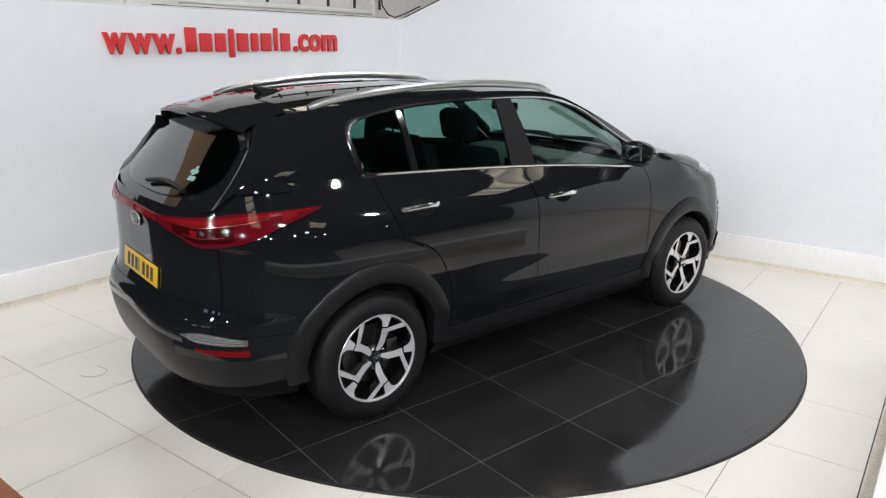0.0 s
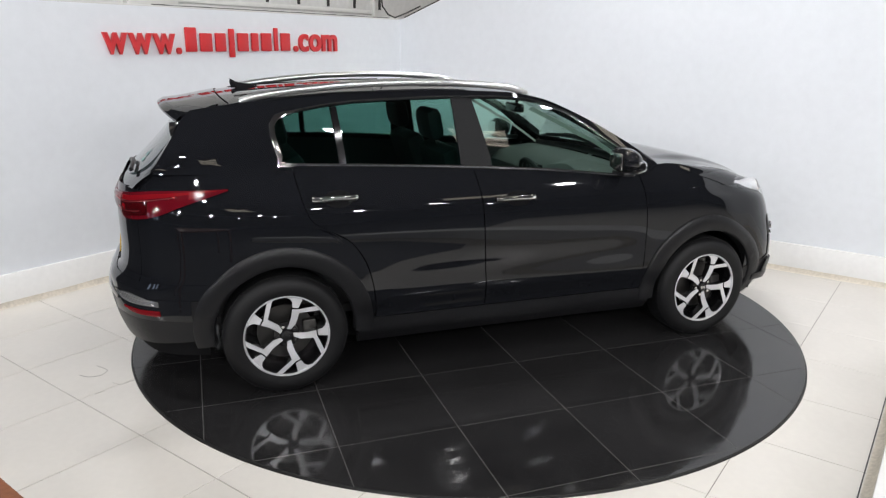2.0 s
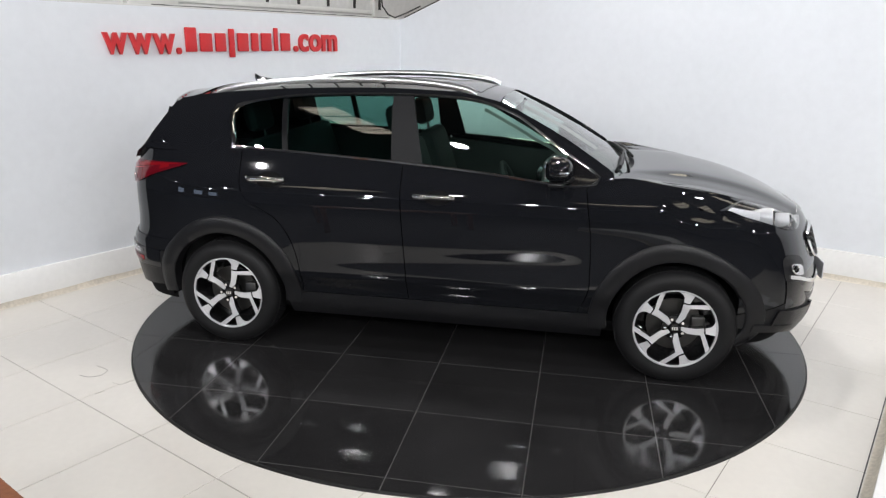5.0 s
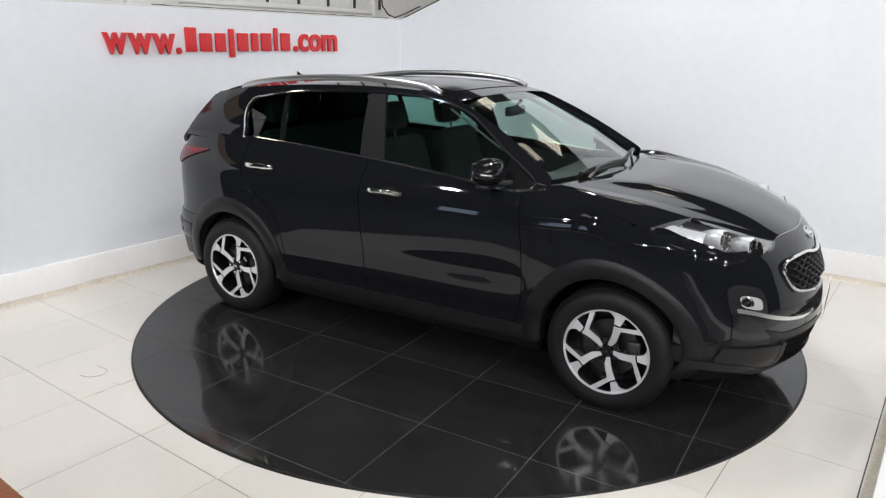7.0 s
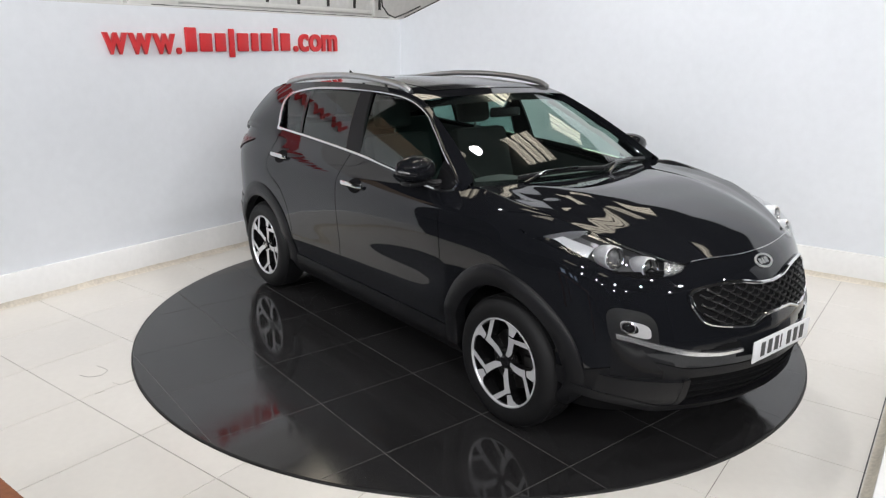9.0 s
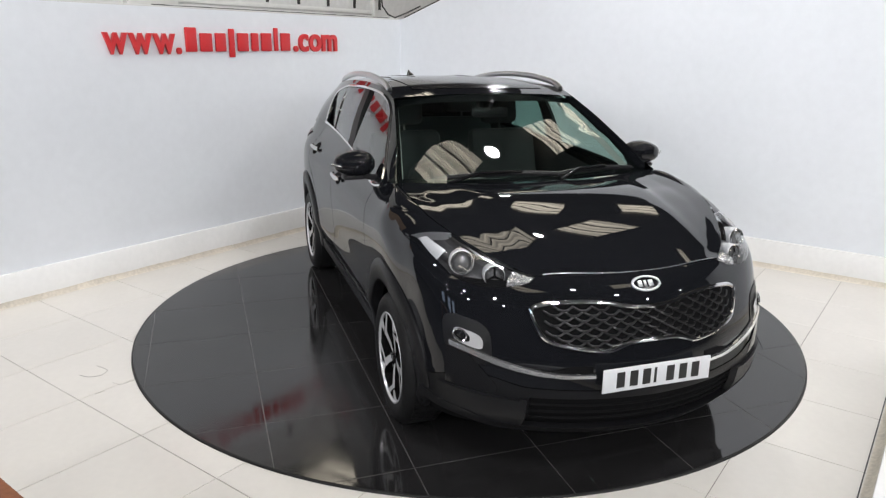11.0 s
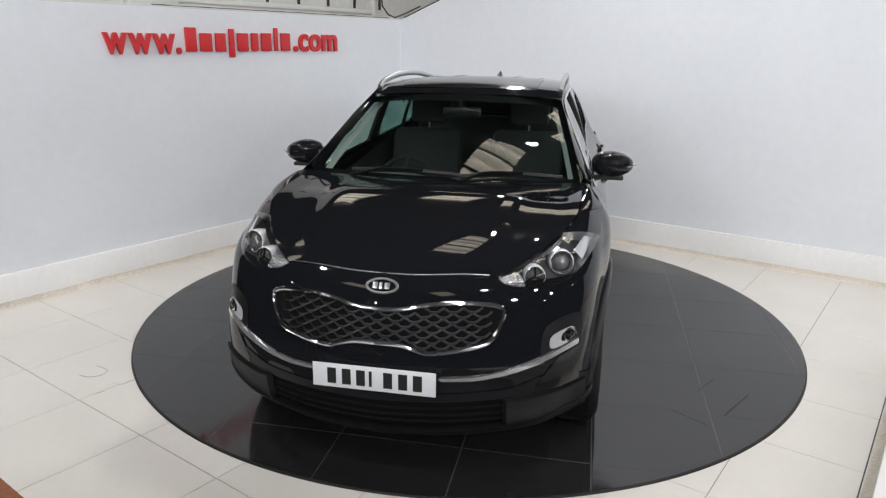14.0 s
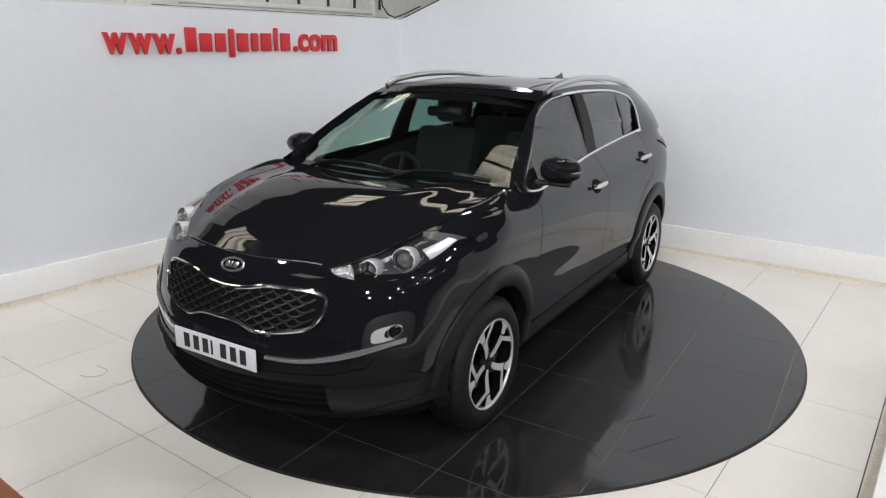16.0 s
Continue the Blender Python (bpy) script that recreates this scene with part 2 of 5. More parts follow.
def curve_through(pts, n, closed=False):
    """n points along a smooth curve through pts, evenly by length."""
    P = [Vector(p) for p in pts]
    k = len(P)
    dense = []
    for i in range(k if closed else k - 1):
        a, b, c, d = (P[(i + o) % k] if closed else P[min(max(i + o, 0), k - 1)] for o in (-1, 0, 1, 2))
        for s in range(16):
            t = s / 16
            dense.append(0.5 * (2 * b + (c - a) * t + (2 * a - 5 * b + 4 * c - d) * t * t + (3 * b - a - 3 * c + d) * t**3))
    dense.append(P[0] if closed else P[-1])
    return even(dense, n, closed)


def even(dense, n, closed=False):
    L = [0.0]
    for a, b in zip(dense, dense[1:]):
        L.append(L[-1] + (b - a).length)
    out, j = [], 0
    for i in range(n):
        want = L[-1] * i / (n if closed else n - 1)
        while j < len(L) - 2 and L[j + 1] < want:
            j += 1
        f = (want - L[j]) / max(1e-9, L[j + 1] - L[j])
        out.append(dense[j].lerp(dense[j + 1], min(1, f)))
    return out


# ------------------------------------------------------------------ the showroom corner
E1, E2 = Vector((0.827, -0.562, 0)), Vector((0.562, 0.827, 0))  # the floor's two joint directions
DISC_R = 2.208
HALL_Z = 0.006
WEST_END = 4.70  # length of the signed wall from the corner


def floor():
    base = new("floor", finish(box(-12, 12, -14, 10, -0.2, -0.003), "floor", M["grout"]))
    # unseen dark sheet over the tiles' outer edge, added to darken reflections in the car
    edge = [(-12, -14), (12, -14), (12, -4.6), (4.2, -4.6), (1.3, -2.38), (-1.93, -2.38), (-3.50, -0.42), (-12, 5.0)]
    bm = bmesh.new()
    lo, hi = [[bm.verts.new((x, y, z)) for x, y in edge] for z in (0.001, HALL_Z)]
    bm.faces.new(hi)
    bm.faces.new(lo[::-1])
    n = len(edge)
    for i in range(n):
        bm.faces.new((lo[i], lo[(i + 1) % n], hi[(i + 1) % n], hi[i]))
    dark = new("floor_dark_unseen", finish(bm, "floor_dark_unseen", M["unseen_floor"], smooth=False))
    tagged(dark, "dark grey floor sheet added out of view to darken reflections", "floor", kind="structure")
    tagged(base, "cream glossy porcelain tiled showroom floor", "floor", kind="structure")
    g, h = 0.587, 0.598
    shape = box(-g / 2 + 0.002, g / 2 - 0.002, -h / 2 + 0.002, h / 2 - 0.002, -0.012, 0.0, 0.0012, seg=1)
    me = finish(shape, "tile", M["tile"], smooth=False)
    turn = math.atan2(E1.y, E1.x)
    rest = bmesh.new()
    for i in range(-14, 16):
        for j in range(-16, 12):
            a, b = -0.293 + g * (i + 0.5), -2.345 + h * (j + 0.5)
            p = a * E1 + b * E2
            if p.length < DISC_R - 0.45:
                continue
            m = Matrix.Translation(p) @ Matrix.Rotation(turn, 4, "Z")
            if p.y < -5.2 or abs(p.x) > 7.5:
                continue
            if abs(p.x) < 4.2 and -3.2 < p.y < 4.2:
                ob = new("tile", me)
                ob.parent = base
                ob.matrix_basis = m
            else:
                box(-g / 2 + 0.002, g / 2 - 0.002, -h / 2 + 0.002, h / 2 - 0.002, -0.012, 0.0, 0, bm=rest, m=m)
    crack = curve_through([Vector((x, y, 0.0006)) for x, y in ((-2.194, -1.158), (-2.148, -1.177), (-2.104, -1.174), (-2.07, -1.15), (-2.062, -1.113), (-2.07, -1.084), (-2.091, -1.07), (-2.155, -1.036))], 24, False)
    part("crack", tube(crack, 0.002, 4), M["grout"], base, "thin dark crack in a tile")
    for ends in (((-1.995, -1.378), (-1.96, -1.336)), ((-1.963, -1.235), (-1.906, -1.266), (-1.853, -1.193))):
        part("crack", tube([Vector((x, y, 0.0006)) for x, y in ends], 0.0012, 4), M["grout"], base, "thin dark crack in a tile")
    far = part("far_tiles", rest, M["tile"], base, smooth=False)
    tagged(far, kind="stuff")


CORNER = Vector((-0.79, 3.50, 0))
DL = Vector((0.563, 0.826, 0))      # along the signed wall, towards the corner
DR = Vector((0.836, -0.549, 0))     # along the plain wall, away from the corner
NL = Vector((0.826, -0.563, 0))     # out of the signed wall
NR = Vector((-0.549, -0.836, 0))


def wall_slab(name, a, b, n, z0, z1, thick, material, label, bevel=0.0):
    """An upright slab whose face runs from a to b and looks along n."""
    d = (b - a).normalized()
    m = Matrix((( d.x, -n.x, 0, a.x), (d.y, -n.y, 0, a.y), (0, 0, 1, 0), (0, 0, 0, 1)))
    bm = box(0, (b - a).length, 0, thick, z0, z1, bevel, m=m)
    bmesh.ops.recalc_face_normals(bm, faces=bm.faces)
    ob = new(name, finish(bm, name, material, angle=30))
    return tagged(ob, label, "wall", kind="structure")


def walls():
    # wall faces stand 3 cm behind the skirting's face
    back = 0.03
    a, b = CORNER - WEST_END * DL - back * NL, CORNER - back * NL + 0.03 * DL
    wall_slab("wall_west", a, b, NL, 0, 2.105, 0.25, M["wall"], "white painted wall with a red sign")
    # the plain wall's top rises from the corner, then runs level
    bm = bmesh.new()
    edge = [(-0.3, 0.0), (9.0, 0.0), (9.0, 2.75), (1.75, 2.75), (0.02, 2.118), (-0.3, 2.118)]
    ring = [[bm.verts.new(CORNER + s * DR - (back + d) * NR + Vector((0, 0, z))) for s, z in edge] for d in (0.0, 0.25)]
    bm.faces.new(ring[0])
    bm.faces.new(ring[1][::-1])
    for i in range(len(edge)):
        bm.faces.new((ring[0][i], ring[1][i], ring[1][(i + 1) % len(edge)], ring[0][(i + 1) % len(edge)]))
    bmesh.ops.recalc_face_normals(bm, faces=bm.faces)
    tagged(new("wall_north", finish(bm, "wall_north", M["wall"], smooth=False)), "plain white painted wall with a raked top", "wall", kind="structure")
    k1 = wall_slab("baseboard_west", CORNER - WEST_END * DL, CORNER, NL, 0.012, 0.238, 0.028, M["kerb"], "white painted high skirting", 0.006)
    k2 = wall_slab("baseboard_north", CORNER + 0.004 * DR, CORNER + 9 * DR, NR, 0.012, 0.245, 0.028, M["kerb"], "white painted high skirting", 0.006)
    # dusty fillet along the foot of the skirting
    for nm, p, d, n, run in (("trim_west", CORNER - WEST_END * DL, DL, NL, WEST_END), ("trim_north", CORNER, DR, NR, 9)):
        rows = []
        for i in range(61):
            q = p + d * (run * i / 60)
            k = 1 + 0.25 * noise.noise(q * 3.0)
            rows.append([q + n * (0.001 + 0.030 * k * (1 - math.sin(t))) + Vector((0, 0, 0.001 + 0.040 * k * (1 - math.cos(t)))) for t in [math.pi / 2 * s / 5 for s in range(6)]])
        bm = grid(rows)
        bmesh.ops.recalc_face_normals(bm, faces=bm.faces)
        ob = new(nm, finish(bm, nm, M["tan"]))
        tagged(ob, "dusty beige sealant fillet along the skirting", "trim", kind="structure")


def hall():
    """The dark hall round and above the corner."""
    def slab(nm, bm, m, lab, cat):
        return tagged(new(nm, finish(bm, nm, m, smooth=False)), lab, cat, kind="structure")
    slab("wall_south", box(-12, 12, -14.2, -14, 0, 5.2), M["hall"], "dark far wall of the hall", "wall")
    slab("wall_outer_west", box(-12.2, -12, -14, 10, 0, 5.2), M["hall"], "dark far wall of the hall", "wall")
    slab("wall_outer_east", box(12, 12.2, -14, 10, 0, 5.2), M["hall"], "dark far wall of the hall", "wall")
    slab("wall_outer_north", box(-12, 12, 10, 10.2, 0, 5.2), M["hall"], "dark far wall of the hall", "wall")
    slab("ceiling", box(-12, 12, -14, 10, 5.2, 5.3), M["roofing"], "dark sheeted hall roof", "ceiling")


def hall_window(name, y):
    """A tall daylit window in the hall's far west wall."""
    t = tagged(new(name), "tall daylit window in the dark hall wall", "window", kind="structure")
    t.matrix_basis = Matrix.Translation((-12, y, 0))
    part("window_frame", box(0, 0.06, -0.60, -0.52, 0.9, 2.7, 0.004), M["roofing"], t)
    part("window_frame", box(0, 0.06, 0.52, 0.60, 0.9, 2.7, 0.004), M["roofing"], t)
    part("window_frame", box(0, 0.06, -0.519, 0.519, 2.62, 2.7, 0.004), M["roofing"], t)
    part("window_sill", box(0, 0.12, -0.519, 0.519, 0.9, 0.96, 0.004), M["roofing"], t)
    for z0, z1 in ((0.97, 1.75), (1.81, 2.61)):
        part("pane", box(0.004, 0.02, -0.51, 0.51, z0, z1), M["daylight"], t, "pane with pale blue daylight", smooth=False)


def ceiling_lamp():
    t = thing("ceiling_lamp", "round white high-bay lamp hanging from the roof", "lamp", "high-bay lamps")
    part("case", lathe([(0.03, 0.30), (0.06, 0.28), (0.07, 0.12), (0.145, 0.02), (0.15, 0.0), (0.142, 0.0), (0.138, 0.02)], 32, "z"), M["lamp_case"], t)
    part("diffuser", lathe([(0.001, -0.012), (0.08, -0.010), (0.12, -0.004), (0.138, 0.004)], 32, "z"), M["lamp"], t, "glowing white diffuser")
    part("cord", tube([(0, 0, 0.29), (0, 0, 0.60)], 0.012), M["cable"], t)
    return t


def skylight():
    t = thing("rooflight", "corrugated translucent beige rooflight sheet", "skylight", "rooflights")
    rows = [[(x, -0.65 + 1.3 * j / 60, 0.02 * math.sin(2 * math.pi * j / 12)) for j in range(61)] for x in (-0.45, 0, 0.45)]
    part("sheet", grid(rows, flip=True), M["skylight"], t, "beige corrugated plastic sheet")
    bm = bmesh.new()
    for y in (-0.65, -0.22, 0.22, 0.65):
        box(-0.48, 0.48, y - 0.02, y + 0.02, -0.06, -0.025, bm=bm)
    for x in (-0.48, 0.48):
        box(x - 0.03, x + 0.03, -0.68, 0.68, -0.06, 0.121, bm=bm)
    part("frame", bm, M["roofing"], t, smooth=False)
    return t


floor()
walls()
hall()
for k, wy in enumerate((-12.4, -10.6, -8.2)):
    hall_window("window_%d" % (k + 1), wy)
first = ceiling_lamp()
first.matrix_basis = pose(*LAMPS[0], LAMP_Z)
for lx, ly in LAMPS[1:]:
    copy_thing(first, pose(lx, ly, LAMP_Z))
def spotlight():
    t = thing("spotlight", "small black can spotlight on a ceiling rod", "lamp", "can spotlights")
    part("can", lathe([(0.03, 0.19), (0.075, 0.17), (0.085, 0.02), (0.095, 0.004), (0.090, 0.003), (0.080, 0.03), (0.001, 0.05)], 24, "z"), M["cable"], t)
    return t


first = spotlight()
for k, sp in enumerate(SPOTS + SPOTS2):
    m = spot_aim(*sp)
    if k:
        sl = copy_thing(first, m)
    else:
        sl = first
        first.matrix_basis = m
    rod = thing("lamp_rod", "thin black rod from the roof to a spotlight", "rod", "lamp rods")
    top = m @ Vector((0, 0, 0.17))
    part("rod", tube([top, (top.x, top.y, 5.2)], 0.012, 6), M["cable"], rod)
first = skylight()
first.matrix_basis = pose(*SKYLIGHTS[0], 5.08, 0, 0, -34)
for k, (lx, ly) in enumerate(SKYLIGHTS[1:]):
    copy_thing(first, pose(lx, ly, 5.08, 0, 0, -34 + 8 * k))

# ------------------------------------------------------------------ turntable
def clip_circle(poly, r, n=180):
    """A convex polygon cut to a circle."""
    for k in range(n):
        a = 2 * math.pi * (k + 0.5) / n
        nx, ny, d = math.cos(a), math.sin(a), r * math.cos(math.pi / n)
        out = []
        for i in range(len(poly)):
            p, q = poly[i], poly[(i + 1) % len(poly)]
            dp, dq = p[0] * nx + p[1] * ny - d, q[0] * nx + q[1] * ny - d
            if dp <= 0:
                out.append(p)
            if dp * dq < 0:
                f = dp / (dp - dq)
                out.append((p[0] + f * (q[0] - p[0]), p[1] + f * (q[1] - p[1])))
        poly = out
        if len(poly) < 3:
            return []
    return poly


TOP = 0.010  # the turntable's surface


def turntable():
    t = thing("turntable", "round black tiled turntable flush in the floor", "turntable")
    R = DISC_R
    part("base", lathe([(0.001, 0.0092), (R - 0.012, 0.0092), (R - 0.012, 0.0002), (0.001, 0.0002)], 180, "z"), M["dgrout"], t)
    part("rim", lathe([(R - 0.011, 0.0095), (R - 0.004, 0.0095), (R, 0.0002)], 180, "z"), M["rim_metal"], t, "thin dark steel edge")
    g = 0.6
    for i in range(-5, 5):
        for j in range(-2, 7):
            x0, y0 = 0.01 - 0.019 + g * i, -1.51 + 0.009 + g * j
            e = 0.0022
            poly = clip_circle([(x0 + e, y0 + e), (x0 + g - e, y0 + e), (x0 + g - e, y0 + g - e), (x0 + e, y0 + g - e)], R - 0.012)
            if len(poly) < 3:
                continue
            bm = bmesh.new()
            lo = [bm.verts.new((x, y, 0.008)) for x, y in poly]
            hi = [bm.verts.new((x, y, TOP)) for x, y in poly]
            bm.faces.new(hi)
            for k in range(len(poly)):
                bm.faces.new((lo[k], lo[(k + 1) % len(poly)], hi[(k + 1) % len(poly)], hi[k]))
            part("tile", bm, M["granite"], t, smooth=False)
    # three dark cut lines of a small hatch
    for (ax, ay), (bx, by) in (((1.181, 1.305), (1.311, 1.473)), ((0.754, 1.585), (0.94, 1.469)), ((0.91, 1.745), (1.185, 1.573))):
        part("hatch_line", tube([(ax, ay, TOP), ((ax + bx) / 2, (ay + by) / 2, TOP), (bx, by, TOP)], 0.0018, 4, flat=0.3), M["gap"], t, "thin dark cut in a tile")
    return t


# ------------------------------------------------------------------ the car: x forward, y left, z up, origin on the ground between the axles
XF, XR, HUB_Z, ARCH_Z = 1.335, -1.335, 0.331, 0.348
# plan of the right side from the tail's middle to the nose's middle: x, half-width
PLAN = [(-2.225, 0.0), (-2.222, 0.20), (-2.205, 0.40), (-2.145, 0.58), (-2.045, 0.73), (-1.91, 0.82), (-1.72, 0.88), (-1.50, 0.908), (-1.2, 0.918), (-0.8, 0.912), (-0.3, 0.908), (0.3, 0.908), (0.8, 0.912),
        (1.2, 0.92), (1.45, 0.915), (1.65, 0.885), (1.82, 0.85), (1.935, 0.785), (2.035, 0.665), (2.12, 0.50), (2.185, 0.33), (2.22, 0.17), (2.235, 0.0)]
NOSE = [(0.16, -0.19), (0.22, -0.125), (0.28, -0.062), (0.36, -0.014), (0.46, 0.0), (0.56, -0.004), (0.66, -0.025), (0.75, -0.055), (0.83, -0.085), (0.89, -0.12), (0.93, -0.17), (0.97, -0.27), (1.1, -0.40)]
TAIL = [(0.20, 0.14), (0.30, 0.06), (0.42, 0.015), (0.52, 0.0), (0.60, 0.005), (0.68, 0.065), (0.80, 0.08), (0.92, 0.08), (1.02, 0.08), (1.10, 0.100), (1.16, 0.112), (1.3, 0.13)]
FLANK = [(0.16, 0.83), (0.22, 0.88), (0.30, 0.938), (0.40, 0.952), (0.49, 0.983), (0.505, 0.986), (0.60, 0.989), (0.75, 0.9965), (0.86, 1.0), (0.94, 0.995), (1.00, 0.982), (1.06, 0.942), (1.10, 0.905), (1.17, 0.84), (1.24, 0.785), (1.34, 0.72)]


def dense_plan():
    P = curve_through([(x, y, 0) for x, y in PLAN], 400)
    return [(p.x, p.y) for p in P]


DPLAN = dense_plan()
DX = np.array([p[0] for p in DPLAN])
DX = np.maximum.accumulate(DX + 1e-7 * np.arange(len(DX)))
DY = np.array([p[1] for p in DPLAN])
DS = np.linspace(0, 1, len(DPLAN))


def s_at_x(x):
    return float(np.interp(x, DX, DS))


def s_at_y(y, front):
    half = len(DS) // 2
    if front:
        return float(np.interp(y, DY[::-1][:half], DS[::-1][:half]))
    return float(np.interp(y, DY[:half], DS[:half]))


def skin(s, z, out=0.0):
    """A point of the right flank, nose or tail at plan place s and height z."""
    x, y = float(np.interp(s, DS, DX)), float(np.interp(s, DS, DY))
    w = pl(FLANK, z)
    # hollow of the doors, deepest ahead of the front door's middle and fading to the rear
    h = pl([(-0.80, 0.0), (-0.60, 0.0025), (-0.2, 0.0035), (0.25, 0.0055), (0.60, 0.0085), (0.78, 0.005), (0.88, 0.0)], x)
    w -= h * math.exp(-((z - 0.62 - 0.035 * x) / 0.075) ** 2)
    k = min(1, max(0, (x - 0.9) / 0.9))
    k = k * k * (3 - 2 * k)
    r = min(1, max(0, (-x - 1.1) / 0.9))
    r = r * r * (3 - 2 * r)
    # the ends keep more of their width high up, and lean by their own profile
    w = w + (1 - w) * (0.35 if z > 0.5 else 0.55) * max(k, r)
    r *= 0.35 + 0.65 * (1 - min(1, y / 0.9) ** 2)
    X = x + k * pl(NOSE, z) + r * pl(TAIL, z)
    Y = y * w
    if out:
        e = 0.004
        mid = s > 0.9995 or s < 0.0005
        s1, s0 = min(1, s + e), max(0, s - e)
        dx = float(np.interp(s1, DS, DX)) - float(np.interp(s0, DS, DX))
        dy = float(np.interp(s1, DS, DY)) - float(np.interp(s0, DS, DY))
        L = math.hypot(dx, dy)
        # outwards in plan
        X, Y = X - out * dy / L, 0.0 if mid else Y + out * dx / L
    return Vector((X, -Y, z))


BELT = [(-1.9, 1.225), (-1.27, 1.215), (-0.23, 1.165), (0.64, 1.09), (0.80, 1.092), (0.95, 1.125)]
SHOULDER = [(0.95, 1.125), (1.05, 1.135), (1.35, 1.098), (1.60, 1.050), (1.75, 1.00), (1.90, 0.945), (2.0, 0.93), (2.3, 0.925)]


def top_z(x):
    return pl(BELT, x) if x < 0.95 else pl(SHOULDER, x)


def arch_z(x, r=0.40, floor_z=0.25):
    for hx in (XF, XR):
        d = abs(x - hx)
        if d < r:
            return max(floor_z, ARCH_Z + math.sqrt(r * r - d * d) * 1.0)
    return floor_z


def flat_x(t, v):
    return t if not callable(t) else t(v)


def patch(x0, x1, zlo, zhi, nu=24, nv=12, out=0.0, lip=0.014):
    """A panel of the flank: its edges x0, x1 may lean with z, its edges zlo, zhi may run with x. Its rim turns inwards."""
    rows = []
    for i in range(nu + 1):
        row = []
        for j in range(nv + 1):
            u, v = i / nu, j / nv
            u = 0.5 - 0.5 * math.cos(math.pi * u)
            x = flat_x(x0, 0.7) * (1 - u) + flat_x(x1, 0.7) * u
            for _ in range(5):
                z = flat_x(zlo, x) * (1 - v) + flat_x(zhi, x) * v
                x = flat_x(x0, z) * (1 - u) + flat_x(x1, z) * u
            row.append(skin(s_at_x(x), z, out))
        rows.append(row)
    return rim_sheet(rows, lip)


def patch_s(s0, s1, zlo, zhi, nu=24, nv=12, out=0.0, lip=0.014):
    """The same by plan place, for nose and tail; zlo and zhi may run with s."""
    rows = []
    for i in range(nu + 1):
        s = s0 + (s1 - s0) * i / nu
        rows.append([skin(s, flat_x(zlo, s) * (1 - j / nv) + flat_x(zhi, s) * j / nv, out) for j in range(nv + 1)])
    return rim_sheet(rows, lip)


def rim_sheet(rows, lip):
    bm = grid(rows)
    if lip:
        loop = [rows[i][0] for i in range(len(rows))] + [rows[-1][j] for j in range(1, len(rows[0]))]
        loop += [rows[i][-1] for i in range(len(rows) - 2, -1, -1)] + [rows[0][j] for j in range(len(rows[0]) - 2, 0, -1)]
        inner = [p + Vector((-0.3 * lip * (1 if p.x > 0 else -1) * (abs(p.x) > 1.9), min(lip, 0.25 * max(0.0, -p.y)), 0)) + Vector((-lip if p.x > 1.9 else lip if p.x < -1.9 else 0, 0, 0)) * 0.8 for p in loop]
        grid([loop, inner], bm, close_v=True)
    return bm


def mirrored(bm):
    b2 = bm.copy()
    for v in b2.verts:
        v.co.y = -v.co.y
    bmesh.ops.reverse_faces(b2, faces=b2.faces)
    return b2


def both(name, bm, material, parent, label="", angle=35):
    """The right-hand part and its mirror image on the left."""
    left = mirrored(bm)
    return part(name, bm, material, parent, label, angle), part(name, left, material, parent, label, angle)


def whole(bm):
    """One mesh of a half and its mirror image, welded along the middle."""
    left = mirrored(bm)
    join(bm, left)
    bmesh.ops.remove_doubles(bm, verts=bm.verts, dist=0.0008)
    return bm


# greenhouse: y over the flank above the belt
CANT = [(-2.05, 1.30), (-1.92, 1.40), (-1.80, 1.475), (-1.5, 1.525), (-1.2, 1.552), (-0.8, 1.575), (-0.4, 1.583), (0.0, 1.572), (0.25, 1.53), (0.45, 1.45), (0.70, 1.32), (0.95, 1.165)]
CANT_Y = [(-2.05, 0.60), (-1.80, 0.55), (-1.5, 0.575), (-0.8, 0.60), (0.0, 0.605), (0.25, 0.60), (0.5, 0.645), (0.75, 0.705), (0.95, 0.765)]


def glass_y(x, z):
    """Half-width of the upper flank."""
    zb = top_z(x)
    yb = -skin(s_at_x(x), zb).y
    zc, yc = pl(CANT, x), pl(CANT_Y, x)
    t = 0 if zc - zb < 1e-3 else (z - zb) / (zc - zb)
    t = min(1.1, max(-0.1, t))
    return yb + (yc - yb) * t + 0.018 * math.sin(math.pi * min(1, max(0, t)))


def upper(x, z, out=0.0):
    return Vector((x, -(glass_y(x, z) + out), z + 0.35 * out))


DLO = [(-1.262, 1.228), (-0.80, 1.206), (-0.228, 1.176), (0.25, 1.142), (0.642, 1.103), (0.79, 1.103), (0.872, 1.128), (0.80, 1.185), (0.654, 1.272), (0.50, 1.375), (0.36, 1.455), (0.109, 1.525), (-0.322, 1.541), (-0.791, 1.528),
       (-1.012, 1.510), (-1.20, 1.480), (-1.295, 1.448), (-1.324, 1.405), (-1.312, 1.33), (-1.290, 1.252)]
def loop_ring(loop, n):
    return [p for p in curve_through([(x, 0, z) for x, z in loop], n, True)]


